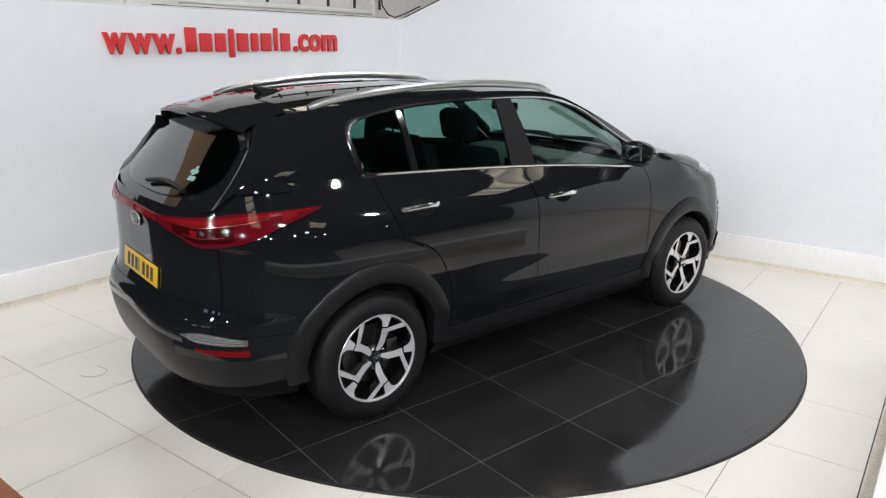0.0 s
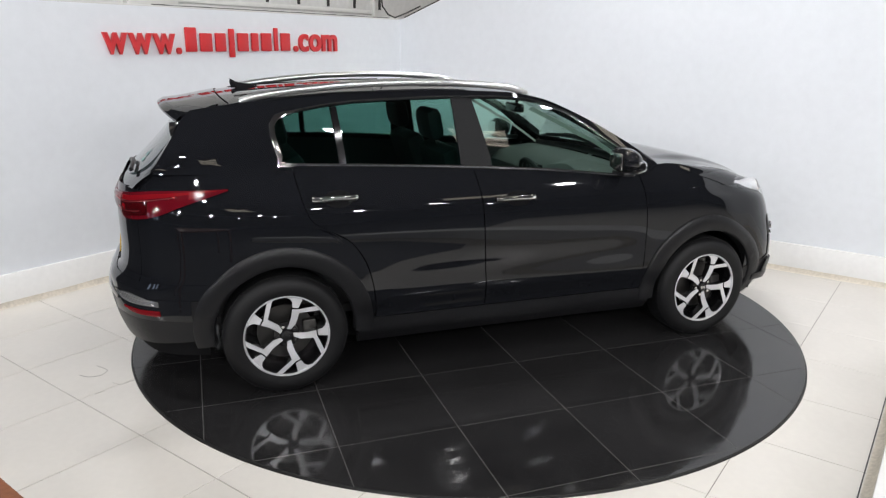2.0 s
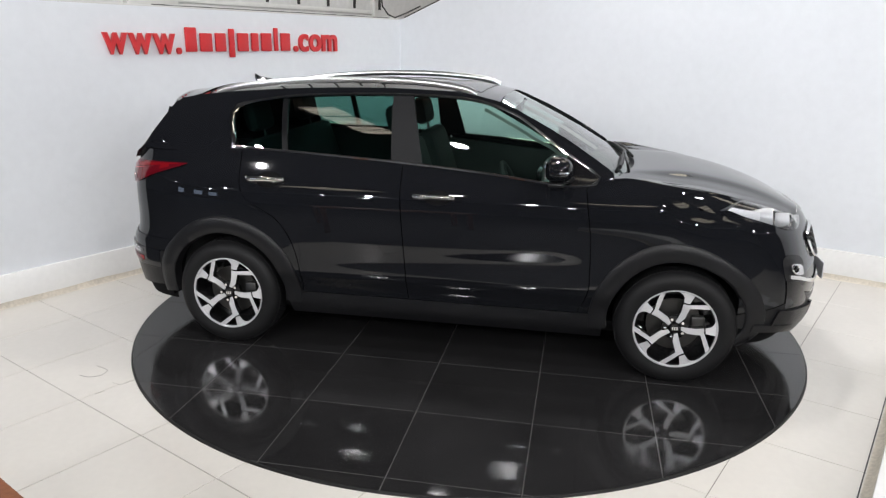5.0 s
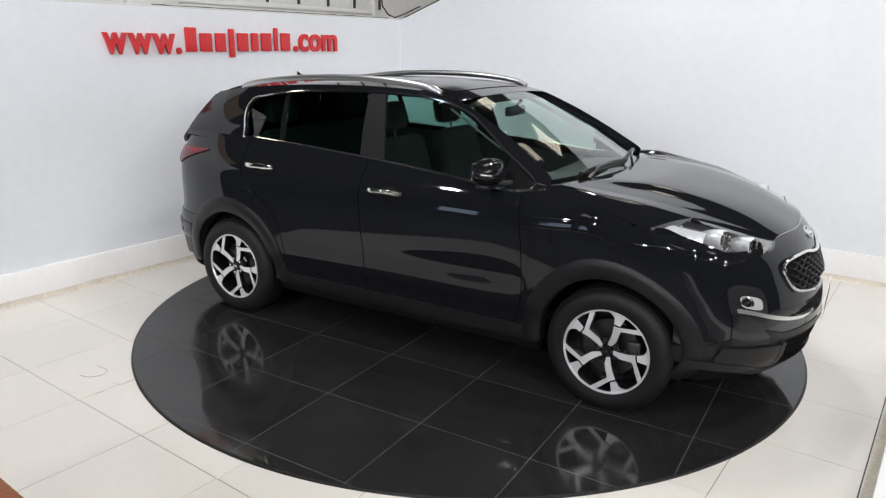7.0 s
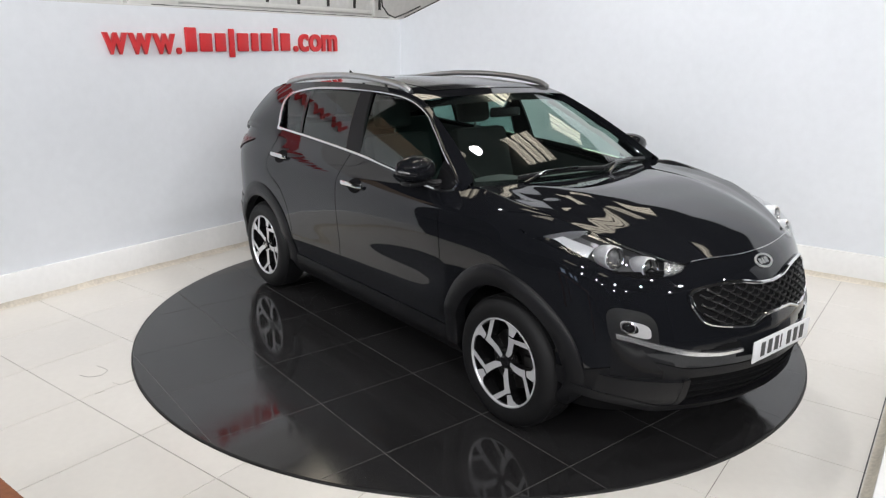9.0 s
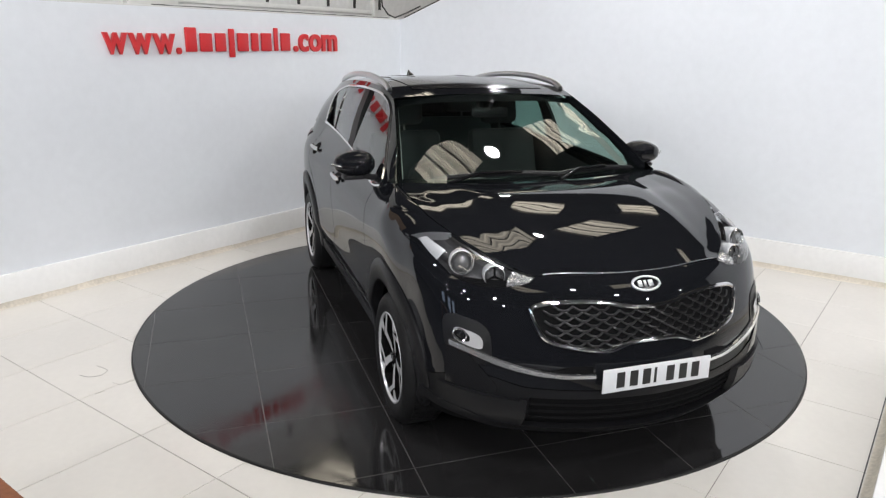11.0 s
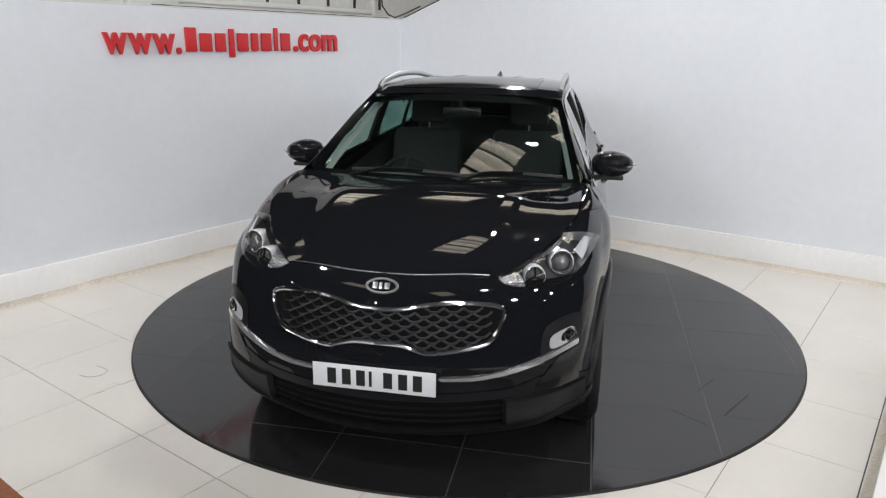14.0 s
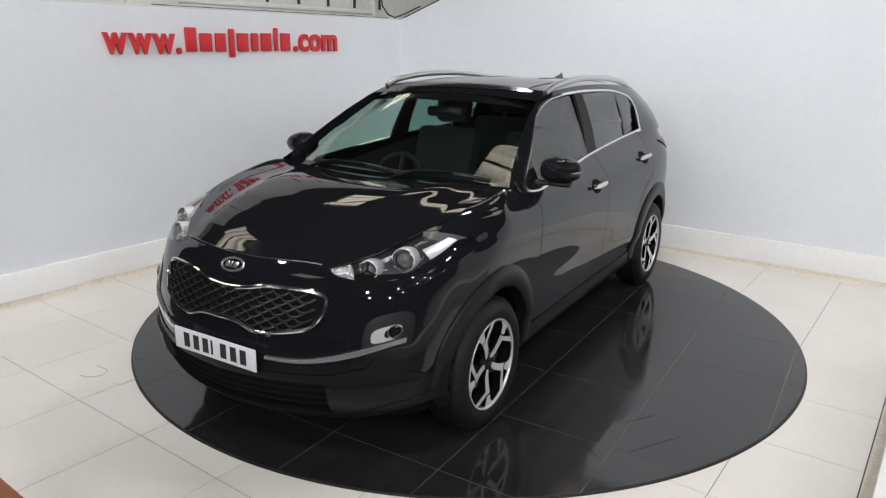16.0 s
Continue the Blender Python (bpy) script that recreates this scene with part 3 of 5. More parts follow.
def upper_flank(car):
    """The painted frame round the side windows, glass, trim and pillars."""
    n = 120
    inner = loop_ring(DLO, n)
    c = (-0.22, 1.33)
    # outer loop: belt, pillar foot, cant rail, tail pillar
    outer = [(x, top_z(x) - 0.012) for x in np.linspace(-1.925, 0.93, 60)]
    outer += [(0.955, 1.150)] + [(x, pl(CANT, x)) for x in np.linspace(0.94, -1.76, 80)] + [(-1.79, 1.42), (-1.865, 1.31), (-1.91, 1.24)]
    dense = []
    for a, b in zip(outer, outer[1:] + outer[:1]):
        for k in range(6):
            dense.append((a[0] + (b[0] - a[0]) * k / 6, a[1] + (b[1] - a[1]) * k / 6))
    # scaled angles, so that long flat shapes share their points evenly
    def ang(p):
        return math.atan2((p[1] - c[1]) * 5.2, p[0] - c[0])
    D = sorted((ang(p), p) for p in dense)
    da, dx, dz = np.array([a for a, _ in D]), np.array([p[0] for _, p in D]), np.array([p[1] for _, p in D])
    tgt = []
    for p in inner:
        a = ang((p.x, p.z))
        tgt.append((float(np.interp(a, da, dx, period=2 * math.pi)), float(np.interp(a, da, dz, period=2 * math.pi))))
    rows = []
    for k in range(9):
        f = k / 8
        rows.append([upper(p.x + (q[0] - p.x) * f, p.z + (q[1] - p.z) * f) for p, q in zip(inner, tgt)])
    bm = grid(rows, close_v=True)
    # the reveal turns inwards at the glass
    rev = [upper(p.x, p.z, -0.016) for p in inner]
    grid([rows[0], rev], bm, close_v=True)
    bmesh.ops.recalc_face_normals(bm, faces=bm.faces)
    # foot of the tail pillar
    edge = lambda z: pl([(1.19, -1.930), (1.21, -1.925), (1.33, -1.85), (1.475, -1.765)], z)
    grid([[upper(edge(z) + (-1.50 - edge(z)) * j / 10, z, -0.003) for j in range(11)] for z in np.linspace(1.195, 1.30, 8)], bm)
    both("side_frame", bm, M["paint"], car, "glossy black window frame and pillars")
    # chrome surround
    rows = []
    wid = 0.0145
    for k, (du, o) in enumerate(((-0.002, -0.004), (-0.002, 0.005), (0.4, 0.008), (1.0, 0.005), (1.0, -0.004))):
        row = []
        for i, p in enumerate(inner):
            a, b = inner[i - 1], inner[(i + 1) % n]
            d = (b - a).normalized()
            nrm = Vector((d.z, 0, -d.x))
            ww = wid * (0.9 + 1.05 * max(0, min(1, (-1.22 - p.x) / 0.08)))
            q = p + nrm * ww * du
            row.append(upper(q.x, q.z, o))
        rows.append(row)
    bm = grid(rows, close_v=True)
    bmesh.ops.recalc_face_normals(bm, faces=bm.faces)
    both("window_trim", bm, M["chrome"], car, "chrome strip round the side windows")
    # panes
    # panes lie on one smooth sheet
    S = [(x, z, glass_y(x, z)) for x in np.linspace(-1.3, 0.8, 22) for z in np.linspace(1.12, 1.52, 9) if top_z(x) - 0.02 < z < pl(CANT, x) + 0.01]
    A = np.array([[1, x, z, x * x, x * z, z * z, x**3] for x, z, _ in S])
    co = np.linalg.lstsq(A, np.array([q[2] for q in S]), rcond=None)[0]

    def sheet(x, z, out):
        y = float(co @ np.array([1, x, z, x * x, x * z, z * z, x**3]))
        return Vector((x, -(y + out), z))

    def pane(name, xa, xb, material, label):
        # rows between the lower and upper border of the window opening
        rows = []
        for i in range(25):
            f = i / 24
            row = []
            for j in range(13):
                v = j / 12
                zmid = 1.1 + 0.45 * v
                x0 = xa(zmid) if callable(xa) else xa
                x1 = xb(zmid) if callable(xb) else xb
                x = x0 + (x1 - x0) * f
                zl, zh = span(x)
                row.append(sheet(x, zl + (zh - zl) * v, -0.010))
            rows.append(row)
        both(name, grid(rows), material, car, label)
    def span(x):
        zs = []
        for a, b in zip(inner, inner[1:] + inner[:1]):
            if (a.x - x) * (b.x - x) <= 0 and abs(a.x - b.x) > 1e-6:
                zs.append(a.z + (b.z - a.z) * (x - a.x) / (b.x - a.x))
        if len(zs) < 2:
            return (1.33, 1.33)
        return min(zs) - 0.004, max(zs) + 0.004
    lean = lambda x, k: (lambda z: x + k * (z - 1.33))
    pane("quarter_window", -1.317, lean(-1.0, -0.06), M["privacy"], "dark tinted quarter glass")
    pane("rear_window", lean(-0.985, -0.06), lean(-0.327, -0.04), M["privacy"], "dark tinted rear door glass")
    pane("front_window", lean(-0.177, -0.20), lean(0.70, 0.0), M["window"], "clear front door glass")
    # pillar cover, quarter divider, mirror sail
    def upright(name, xa, xb, material, label, out):
        rows = []
        for i in range(5):
            row = []
            for j in range(13):
                v = j / 12
                zmid = 1.1 + 0.45 * v
                x = xa(zmid) + (xb(zmid) - xa(zmid)) * i / 4
                zl, zh = span(x)
                row.append(upper(x, zl + (zh - zl) * v, out))
            rows.append(row)
        both(name, rim_sheet(rows, 0.02), material, car, label)
    upright("pillar_cover", lean(-0.327, -0.04), lean(-0.172, -0.20), M["pillar"], "matt dark centre pillar cover", 0.0)
    upright("quarter_divider", lean(-1.012, -0.06), lean(-0.976, -0.06), M["gloss"], "thin dark window divider", -0.004)
    upright("mirror_sail", lean(0.69, 0.0), lean(0.862, 0.0), M["gloss"], "black mirror triangle", -0.004)


ROOF_C = [(-1.83, 1.515), (-1.5, 1.567), (-1.2, 1.590), (-0.8, 1.607), (-0.4, 1.612), (0.0, 1.592), (0.29, 1.540)]


def crown(x, y):
    """Height of the roof."""
    ye, ze, zc = pl(CANT_Y, x), pl(CANT, x), pl(ROOF_C, x)
    f = min(1, abs(y) / ye)
    return ze + (zc - ze) * (1 - f**2.6)


def ws_point(u, v):
    """The windscreen: u across from -1 to 1, v from its foot to its head."""
    y0, y1 = 0.755, 0.585
    xc = 1.075 + (0.295 - 1.075) * v
    zc = 1.120 + (1.540 - 1.120) * v + 0.020 * math.sin(math.pi * v)
    y = (y0 + (y1 - y0) * v) * u
    sx = 0.15 - 0.085 * v
    sz = -0.014 - 0.02 * v
    return Vector((xc - sx * abs(u) ** 2.2, y, zc + sz * abs(u) ** 3 + (0.012 if v < 0.5 else 0) * abs(u) ** 2))


def wing_hi(x):
    """Top edge of the front wing beside the headlamp."""
    return pl([(0.9, 1.25), (1.30, 1.16), (1.44, 1.115), (1.56, 1.088), (1.66, 1.046), (1.76, 0.982), (1.90, 0.93)], x)


def shell(car):
    # dark inner shell that shows in the shut lines
    rows = []
    for i in range(121):
        s = i / 120
        x = float(np.interp(s, DS, DX))
        zb = arch_z(x, 0.40, 0.24)
        zt = top_z(x) - 0.03 if x > -1.7 else 1.08
        rows.append([skin(s, zb + (zt - zb) * j / 8, -0.014) for j in range(9)])
    part("inner_shell", whole(grid(rows)), M["gap"], car, "dark inner body shell")
    rear_edge = lambda z: pl([(0.30, -0.86), (0.40, -0.845), (0.55, -0.86), (0.70, -0.90), (0.83, -0.985), (0.96, -1.19), (1.10, -1.235), (1.25, -1.262)], z)
    mid_edge = lambda z: -0.19 - 0.055 * (z - 0.38) / 0.8
    front_edge = lambda z: pl([(0.30, 0.76), (0.38, 0.80), (0.55, 0.853), (0.80, 0.845), (1.02, 0.815), (1.15, 0.80)], z)
    g = 0.003
    sill = lambda x: 0.375
    both("rear_door", patch(lambda z: rear_edge(z) + g, lambda z: mid_edge(z) - g, sill, lambda x: top_z(x), 30, 34), M["paint"], car, "glossy black rear door")
    both("front_door", patch(lambda z: mid_edge(z) + g, lambda z: front_edge(z) - g, sill, lambda x: top_z(x), 30, 34), M["paint"], car, "glossy black front door")
    fl = lambda x: arch_z(x, 0.42, 0.375)
    both("rear_quarter", patch(-1.93, lambda z: rear_edge(z) - g, lambda x: arch_z(x, 0.42, 0.60) if x < XR else arch_z(x, 0.42, 0.40), lambda x: top_z(x) + 0.004, 60, 24), M["paint"], car, "glossy black rear quarter panel")
    both("front_wing", patch(lambda z: front_edge(z) + g, lambda z: 1.66 + 0.1 * (z - 0.6), lambda x: arch_z(x, 0.42, 0.375), lambda x: min(top_z(x), wing_hi(x)), 54, 24), M["paint"], car, "glossy black front wing")
    # sill cladding
    both("sill", patch(-0.94, 0.94, 0.215, 0.37, 30, 6, 0.006, 0.05), M["clad"], car, "grained black plastic sill")
    # wheel arch cladding
    for hx, a0, a1 in ((XF, -14, 188), (XR, -6, 186)):
        rows = []
        for k in range(61):
            a = radians(a0 + (a1 - a0) * k / 60)
            row = []
            for r, o in ((0.372, -0.05), (0.374, 0.010), (0.384, 0.017), (0.43, 0.018), (0.468, 0.013), (0.476, 0.007), (0.478, -0.01)):
                x, z = hx + r * math.cos(a), ARCH_Z + r * math.sin(a)
                row.append(skin(s_at_x(x), z, o))
            rows.append(row)
        bm = grid(rows)
        bmesh.ops.recalc_face_normals(bm, faces=bm.faces)
        both("arch_cladding", bm, M["clad"], car, "grained black plastic wheel-arch cladding")
        # wheel well
        rows = []
        for k in range(33):
            a = radians(-10 + 200 * k / 32)
            rows.append([Vector((hx + 0.40 * math.cos(a), y, ARCH_Z + 0.40 * math.sin(a))) for y in (-0.86, -0.50)] + [Vector((hx + 0.02 * math.cos(a), -0.50, ARCH_Z + 0.02 * math.sin(a)))])
        both("wheel_well", grid(rows), M["gap"], car, "dark wheel housing")
    # underbody
    part("underbody", box(-1.45, 1.60, -0.76, 0.76, 0.225, 0.30, 0.03), M["gap"], car, "dark underbody")


def bonnet_z(x, f):
    """f: 0 in the middle, 1 at the edge."""
    zc = pl([(1.05, 1.136), (1.35, 1.128), (1.6, 1.092), (1.8, 1.042), (1.95, 0.985), (2.04, 0.938), (2.09, 0.915)], x)
    return zc


def edge_y(x):
    return pl([(0.9, 0.745), (1.2, 0.765), (1.46, 0.752), (1.65, 0.69), (1.80, 0.61), (1.90, 0.54), (1.99, 0.455), (2.1, 0.40)], x)


def edge_z(x):
    return pl([(0.9, 1.130), (1.05, 1.128), (1.3, 1.108), (1.46, 1.084), (1.65, 1.035), (1.80, 0.988), (1.90, 0.952), (1.99, 0.922), (2.06, 0.915)], x)


def bonnet(car):
    # wing top between the flank and the bonnet
    rows = []
    for k in range(31):
        x = 0.90 + 0.62 * k / 30
        a, b = skin(s_at_x(x - 0.0), top_z(x)), Vector((x, -edge_y(x) - 0.004, edge_z(x) - 0.002))
        c = a.lerp(b, 0.45) + Vector((0, -0.004, 0.014))
        rows.append([a, a.lerp(c, 0.55) + Vector((0, -0.003, 0.004)), c, c.lerp(b, 0.5) + Vector((0, 0, 0.002)), b, b + Vector((0, 0.006, -0.02))])
    both("wing_top", grid(rows, flip=True), M["paint"], car, "glossy black wing shoulder")
    g = 0.004
    rows = []
    for i in range(41):
        t = i / 40
        row = []
        for j in range(65):
            u = j / 64 * 2 - 1
            f = abs(u)
            # foot at the windscreen, head at the nose line
            xb = 1.10 - 0.17 * f**2.2
            xf_ = 2.066 - 0.076 * f**2.4
            x = xb + (xf_ - xb) * t
            # edge of the bonnet
            ye = edge_y(x)
            y = ye * u
            ze = edge_z(x)
            zc = bonnet_z(x, f)
            z = ze + (zc - ze) * (1 - f**3.2)
            yc = 0.50 - 0.09 * t
            dome = 1 / (1 + math.exp((abs(y) - yc) * 50))
            z += 0.024 * (1 - t) ** 0.5 * min(1, 3.5 * t) * (dome - 0.55) * min(1, (1 - f) * 8)
            row.append(Vector((x, y, z)))
        rows.append(row)
    bm = grid(rows)
    loop = [r[0] for r in rows] + rows[-1][1:] + [r[-1] for r in rows[::-1][1:]] + rows[0][::-1][1:-1]
    grid([loop, [p + Vector((-0.012 * (p.x > 1.8), 0, -0.022)) for p in loop]], bm, close_v=True)
    bmesh.ops.recalc_face_normals(bm, faces=bm.faces)
    lid = part("bonnet", bm, M["paint"], car, "glossy black bonnet with two creases")
    # satin line added in place of the highlight along the front shut line
    part("bonnet_edge", tube([p + Vector((0.001, 0, 0.0005)) for p in rows[-1][2:-2]], 0.0016, 6), M["satin"], lid, "thin satin line standing in for the highlight on the bonnet's front edge")
    # scuttle below the windscreen
    rows = [[Vector((1.115 - 0.17 * abs(u) ** 2.2, 0.74 * u, 1.098)) for u in np.linspace(-1, 1, 25)],
            [Vector((1.07 - 0.165 * abs(u) ** 2.2, 0.75 * u, 1.110)) for u in np.linspace(-1, 1, 25)],
            [Vector((0.98 - 0.15 * abs(u) ** 2.2, 0.75 * u, 1.085)) for u in np.linspace(-1, 1, 25)]]
    part("scuttle", grid(rows, flip=True), M["clad"], car, "black plastic scuttle panel")
    for y0, y1, b in ((-0.50, 0.16, 0.0), (0.12, 0.66, 0.0)):
        pts = []
        for k in range(9):
            y = y0 + (y1 - y0) * k / 8
            u = y / 0.755
            p = ws_point(u, 0.045 + 0.03 * math.sin(math.pi * k / 8))
            pts.append(p + Vector((0.012, 0, 0.014)))
        w = part("wiper", tube(pts, 0.011, 6, flat=1.3), M["clad"], car, "black windscreen wiper")
        part("wiper_arm", tube([pts[0] + Vector((0.05, 0.0, -0.02)), pts[2] + Vector((0.025, 0, 0.015)), pts[5] + Vector((0.01, 0, 0.012))], 0.009, 6), M["gloss"], w)


def roof(car):
    xs = list(np.linspace(0.288, -1.60, 36))
    rows = [[Vector((x, pl(CANT_Y, x) * u, crown(x, pl(CANT_Y, x) * u))) for u in np.linspace(-1, 1, 33)] for x in xs]
    bm = grid(rows)
    bmesh.ops.recalc_face_normals(bm, faces=bm.faces)
    part("roof", bm, M["paint"], car, "glossy black roof")
    # dark sunroof glass
    rows = [[Vector((x, y, crown(x, y) + 0.003)) for y in np.linspace(-0.44, 0.44, 17)] for x in np.linspace(0.16, -0.46, 12)]
    part("roof_panel", grid(rows, flip=True), M["gloss"], car, "dark gloss front roof panel")
    # ribs
    # roof rails
    for sy in (1, -1):
        pts = []
        for k in range(33):
            t = k / 32
            x = 0.15 - 1.63 * t
            lift = 0.042 * math.sin(math.pi * min(1, max(0, t))) ** 0.45
            y = pl(CANT_Y, x) - 0.015
            pts.append(Vector((x, sy * y, pl(CANT, x) + 0.004 + lift)))
        part("roof_rail", tube(pts, 0.016, 10, flat=1.25), M["satin"], car, "satin silver roof rail")
    # shut line of the tailgate across the roof
    seam = [Vector((-1.585 + 0.05 * abs(u) ** 3, pl(CANT_Y, -1.58) * u, crown(-1.585 + 0.05 * abs(u) ** 3, pl(CANT_Y, -1.58) * u) + 0.0015)) for u in np.linspace(-0.97, 0.97, 33)]
    part("roof_seam", tube(seam, 0.0035, 5), M["gap"], car, "dark tailgate shut line")
    # pressed grooves along the roof
    for y in (-0.40, -0.22, 0.22, 0.40):
        part("roof_groove", tube([Vector((x, y, crown(x, y) + 0.0008)) for x in np.linspace(-0.55, -1.50, 20)], 0.003, 5), M["gloss"], car, "pressed roof groove")
    # fin aerial
    b2 = bmesh.new()
    base = [(-1.49, 0), (-1.46, 0.028), (-1.38, 0.026), (-1.31, 0.0), (-1.38, -0.026), (-1.46, -0.028)]
    z0 = 1.560
    lower = [Vector((x, y, z0 + (0.012 if x < -1.4 else 0.018))) for x, y in base]
    upper_ = [Vector((-1.495 + 0.30 * (x + 1.49), y * 0.12, z0 + 0.066 - 0.16 * (x + 1.49))) for x, y in base]
    mid = [a.lerp(b, 0.45) + Vector((-0.006, 0, 0.006)) for a, b in zip(lower, upper_)]
    grid([lower, mid, upper_], b2, close_v=True)
    b2.faces.new(list(b2.verts)[-6:])
    bmesh.ops.recalc_face_normals(b2, faces=b2.faces)
    part("aerial", b2, M["gloss"], car, "black shark-fin aerial")


def screens(car):
    rows = [[ws_point(u, v) for u in np.linspace(-1, 1, 29)] for v in np.linspace(0.0, 1, 17)]
    part("windscreen", grid(rows), M["screen"], car, "clear curved windscreen")
    # dark printed border
    bm = bmesh.new()
    top = [[ws_point(u, v) + Vector((-0.003, 0, -0.004)) for u in np.linspace(-1, 1, 29)] for v in (0.90, 1.0)]
    grid(top, bm)
    for sg in (1, -1):
        grid([[ws_point(sg * u, v) + Vector((-0.003, 0, -0.004)) for v in np.linspace(0, 1, 15)] for u in (0.955, 1.0)], bm)
    grid([[ws_point(u, v) + Vector((-0.003, 0, -0.004)) for u in np.linspace(-1, 1, 29)] for v in (0.0, 0.06)], bm)
    part("screen_border", bm, M["gloss"], car, "dark printed windscreen border")
    # painted windscreen pillar between screen and window frame
    for sg in (1,):
        rows = []
        for k in range(21):
            v = k / 20
            p = ws_point(-1, v)
            x = min(0.955, p.x + 0.0)
            q = upper(x, pl(CANT, x))
            m_ = p.lerp(q, 0.5) + Vector((0.006, -0.004, 0.010))
            rows.append([p + Vector((0, 0, -0.01)), p + Vector((0.002, 0, 0.002)), m_, q])
        both("screen_pillar", grid(rows), M["paint"], car, "glossy black windscreen pillar")


def tail(car):
    # tailgate, lower
    s1 = s_at_y(0.70, False)
    part("tailgate", whole(patch_s(0.0, s1, 0.645, lambda s: 1.105 + 0.02 * (s / s1), 26, 18, 0.0, 0.0)), M["paint"], car, "glossy black tailgate")
    # tail corner between tailgate and quarter panel
    both("tail_corner", patch_s(s1 + 0.0008, s_at_x(-1.927), 0.60, lambda s: pl([(s1, 1.125), (s_at_x(-1.93), 1.224)], s), 12, 18), M["paint"], car, "glossy black rear corner")
    # upper tailgate with the rear window
    def gate(u, v):
        """u across, v from the window's foot to the spoiler."""
        w = 0.655 + (0.545 - 0.655) * v
        xc = pl([(0.0, -2.118), (0.06, -2.09), (0.65, -1.875), (1.0, -1.775)], v)
        zc = 1.10 + 0.37 * v
        return Vector((xc + 0.085 * abs(u) ** 2.5 * (1 - 0.5 * v), w * u, zc + 0.02 * abs(u) ** 2 * (1 - v)))
    rows = [[gate(u, v) for u in np.linspace(-1, 1, 29)] for v in np.linspace(0, 1, 13)]
    bm = grid(rows)
    # side returns to the quarter panels
    part("tailgate_frame", bm, M["paint"], car, "glossy black painted rear window surround")
    def pane(u, v):
        """The glass with rounded lower corners."""
        w = 0.925 - 0.16 * max(0.0, 1 - v / 0.35) ** 2.5
        return gate(w * u, 0.085 + 0.815 * v + 0.09 * abs(u) ** 3.5 * (1 - v)) + Vector((-0.008, 0, 0.004))
    rows = [[pane(u, v) for u in np.linspace(-1, 1, 29)] for v in np.linspace(0, 1, 17)]
    part("rear_screen", grid(rows), M["rear_glass"], car, "dark tinted rear window")
    # shoulders from the rear window to the flanks
    rows = []
    for k in range(17):
        v = k / 16
        p = gate(-1, v)
        z = 1.21 + (1.475 - 1.21) * v
        x = pl([(1.21, -1.925), (1.33, -1.85), (1.475, -1.765)], z)
        q = upper(x, z)
        rows.append([p, p.lerp(q, 0.5) + Vector((-0.012, -0.010, 0)), q])
    both("rear_pillar", grid(rows), M["paint"], car, "glossy black rear pillar")
    rows = []
    for k in range(9):
        f = k / 8
        sB = s_at_x(-1.927)
        a = skin(s1 + (sB - s1) * f, 1.123 + (1.224 - 1.125) * f)
        b = gate(-1, 0.0).lerp(upper(-1.925, 1.21), f) + Vector((-0.012, -0.010, 0)) * (1 - abs(2 * f - 1))
        rows.append([a, a.lerp(b, 0.5) + Vector((-0.004, -0.004, 0.003)), b])
    both("rear_shoulder", grid(rows), M["paint"], car, "glossy black rear shoulder")
    # spoiler
    rows = []
    for k in range(15):
        t = k / 14
        row = []
        for u in np.linspace(-1, 1, 29):
            xe = -1.905 + 0.10 * abs(u) ** 2.6
            prof = [(-1.59, 1.0), (-1.72, 1.0), (xe + 0.02, 1.0), (xe, 0.6), (xe + 0.03, 0.0), (-1.76, -0.4)]
            x = pl([(0.0, -1.59), (0.5, xe + 0.03), (0.6, xe), (0.7, xe + 0.02), (1.0, -1.76)], t)
            hw = 0.555 - 0.02 * t
            y = hw * u
            zt = crown(max(x, -1.80), y) if x > -1.80 else crown(-1.80, y) - 0.10 * (-1.80 - x)
            zt += 0.006 - 0.030 * abs(u) ** 2.6 * min(1.0, max(0.0, (-1.60 - x) / 0.20))
            z = zt if t < 0.5 else zt - pl([(0.5, 0.0), (0.6, 0.016), (0.7, 0.036), (1.0, 0.07)], t)
            row.append(Vector((x, y, z)))
        rows.append(row)
    bm = grid(rows)
    bmesh.ops.recalc_face_normals(bm, faces=bm.faces)
    part("spoiler", bm, M["paint"], car, "glossy black roof spoiler")
    # glossy fins between the spoiler's ends and the rear window
    rows = []
    for k in range(9):
        x = -1.62 - 0.215 * k / 8
        a = Vector((x, -0.548, crown(max(x, -1.80), 0.548) - 0.012 - 0.030 * min(1.0, max(0.0, (-1.60 - x) / 0.20))))
        b = gate(-0.975, 0.66) + Vector((-0.012, -0.004, 0.004))
        rows.append([a, a.lerp(b, 0.5) + Vector((-0.004, -0.006, 0)), b])
    both("spoiler_fin", grid(rows), M["gloss"], car, "gloss black spoiler end fin")
    # rear bumper
    e = s_at_x(-1.72)
    part("rear_bumper", whole(patch_s(0.0, e, 0.567, 0.648, 40, 6, 0.004, 0.0)), M["paint"], car, "glossy black rear bumper")
    lo = lambda s: pl([(0, 0.295), (s_at_y(0.6, False), 0.305), (e, 0.345)], s)
    part("rear_skirt", whole(patch_s(0.0, e, lo, 0.564, 40, 10, 0.006, 0.0)), M["clad"], car, "grained black plastic rear skirt")
    s2 = s_at_y(0.56, False)
    part("rear_strip", whole(patch_s(0.0, s2, lambda s: 0.572 - 0.05 * s / s2, lambda s: 0.594 - 0.05 * s / s2, 20, 2, 0.014, 0.02)), M["satin"], car, "satin silver rear bumper strip")
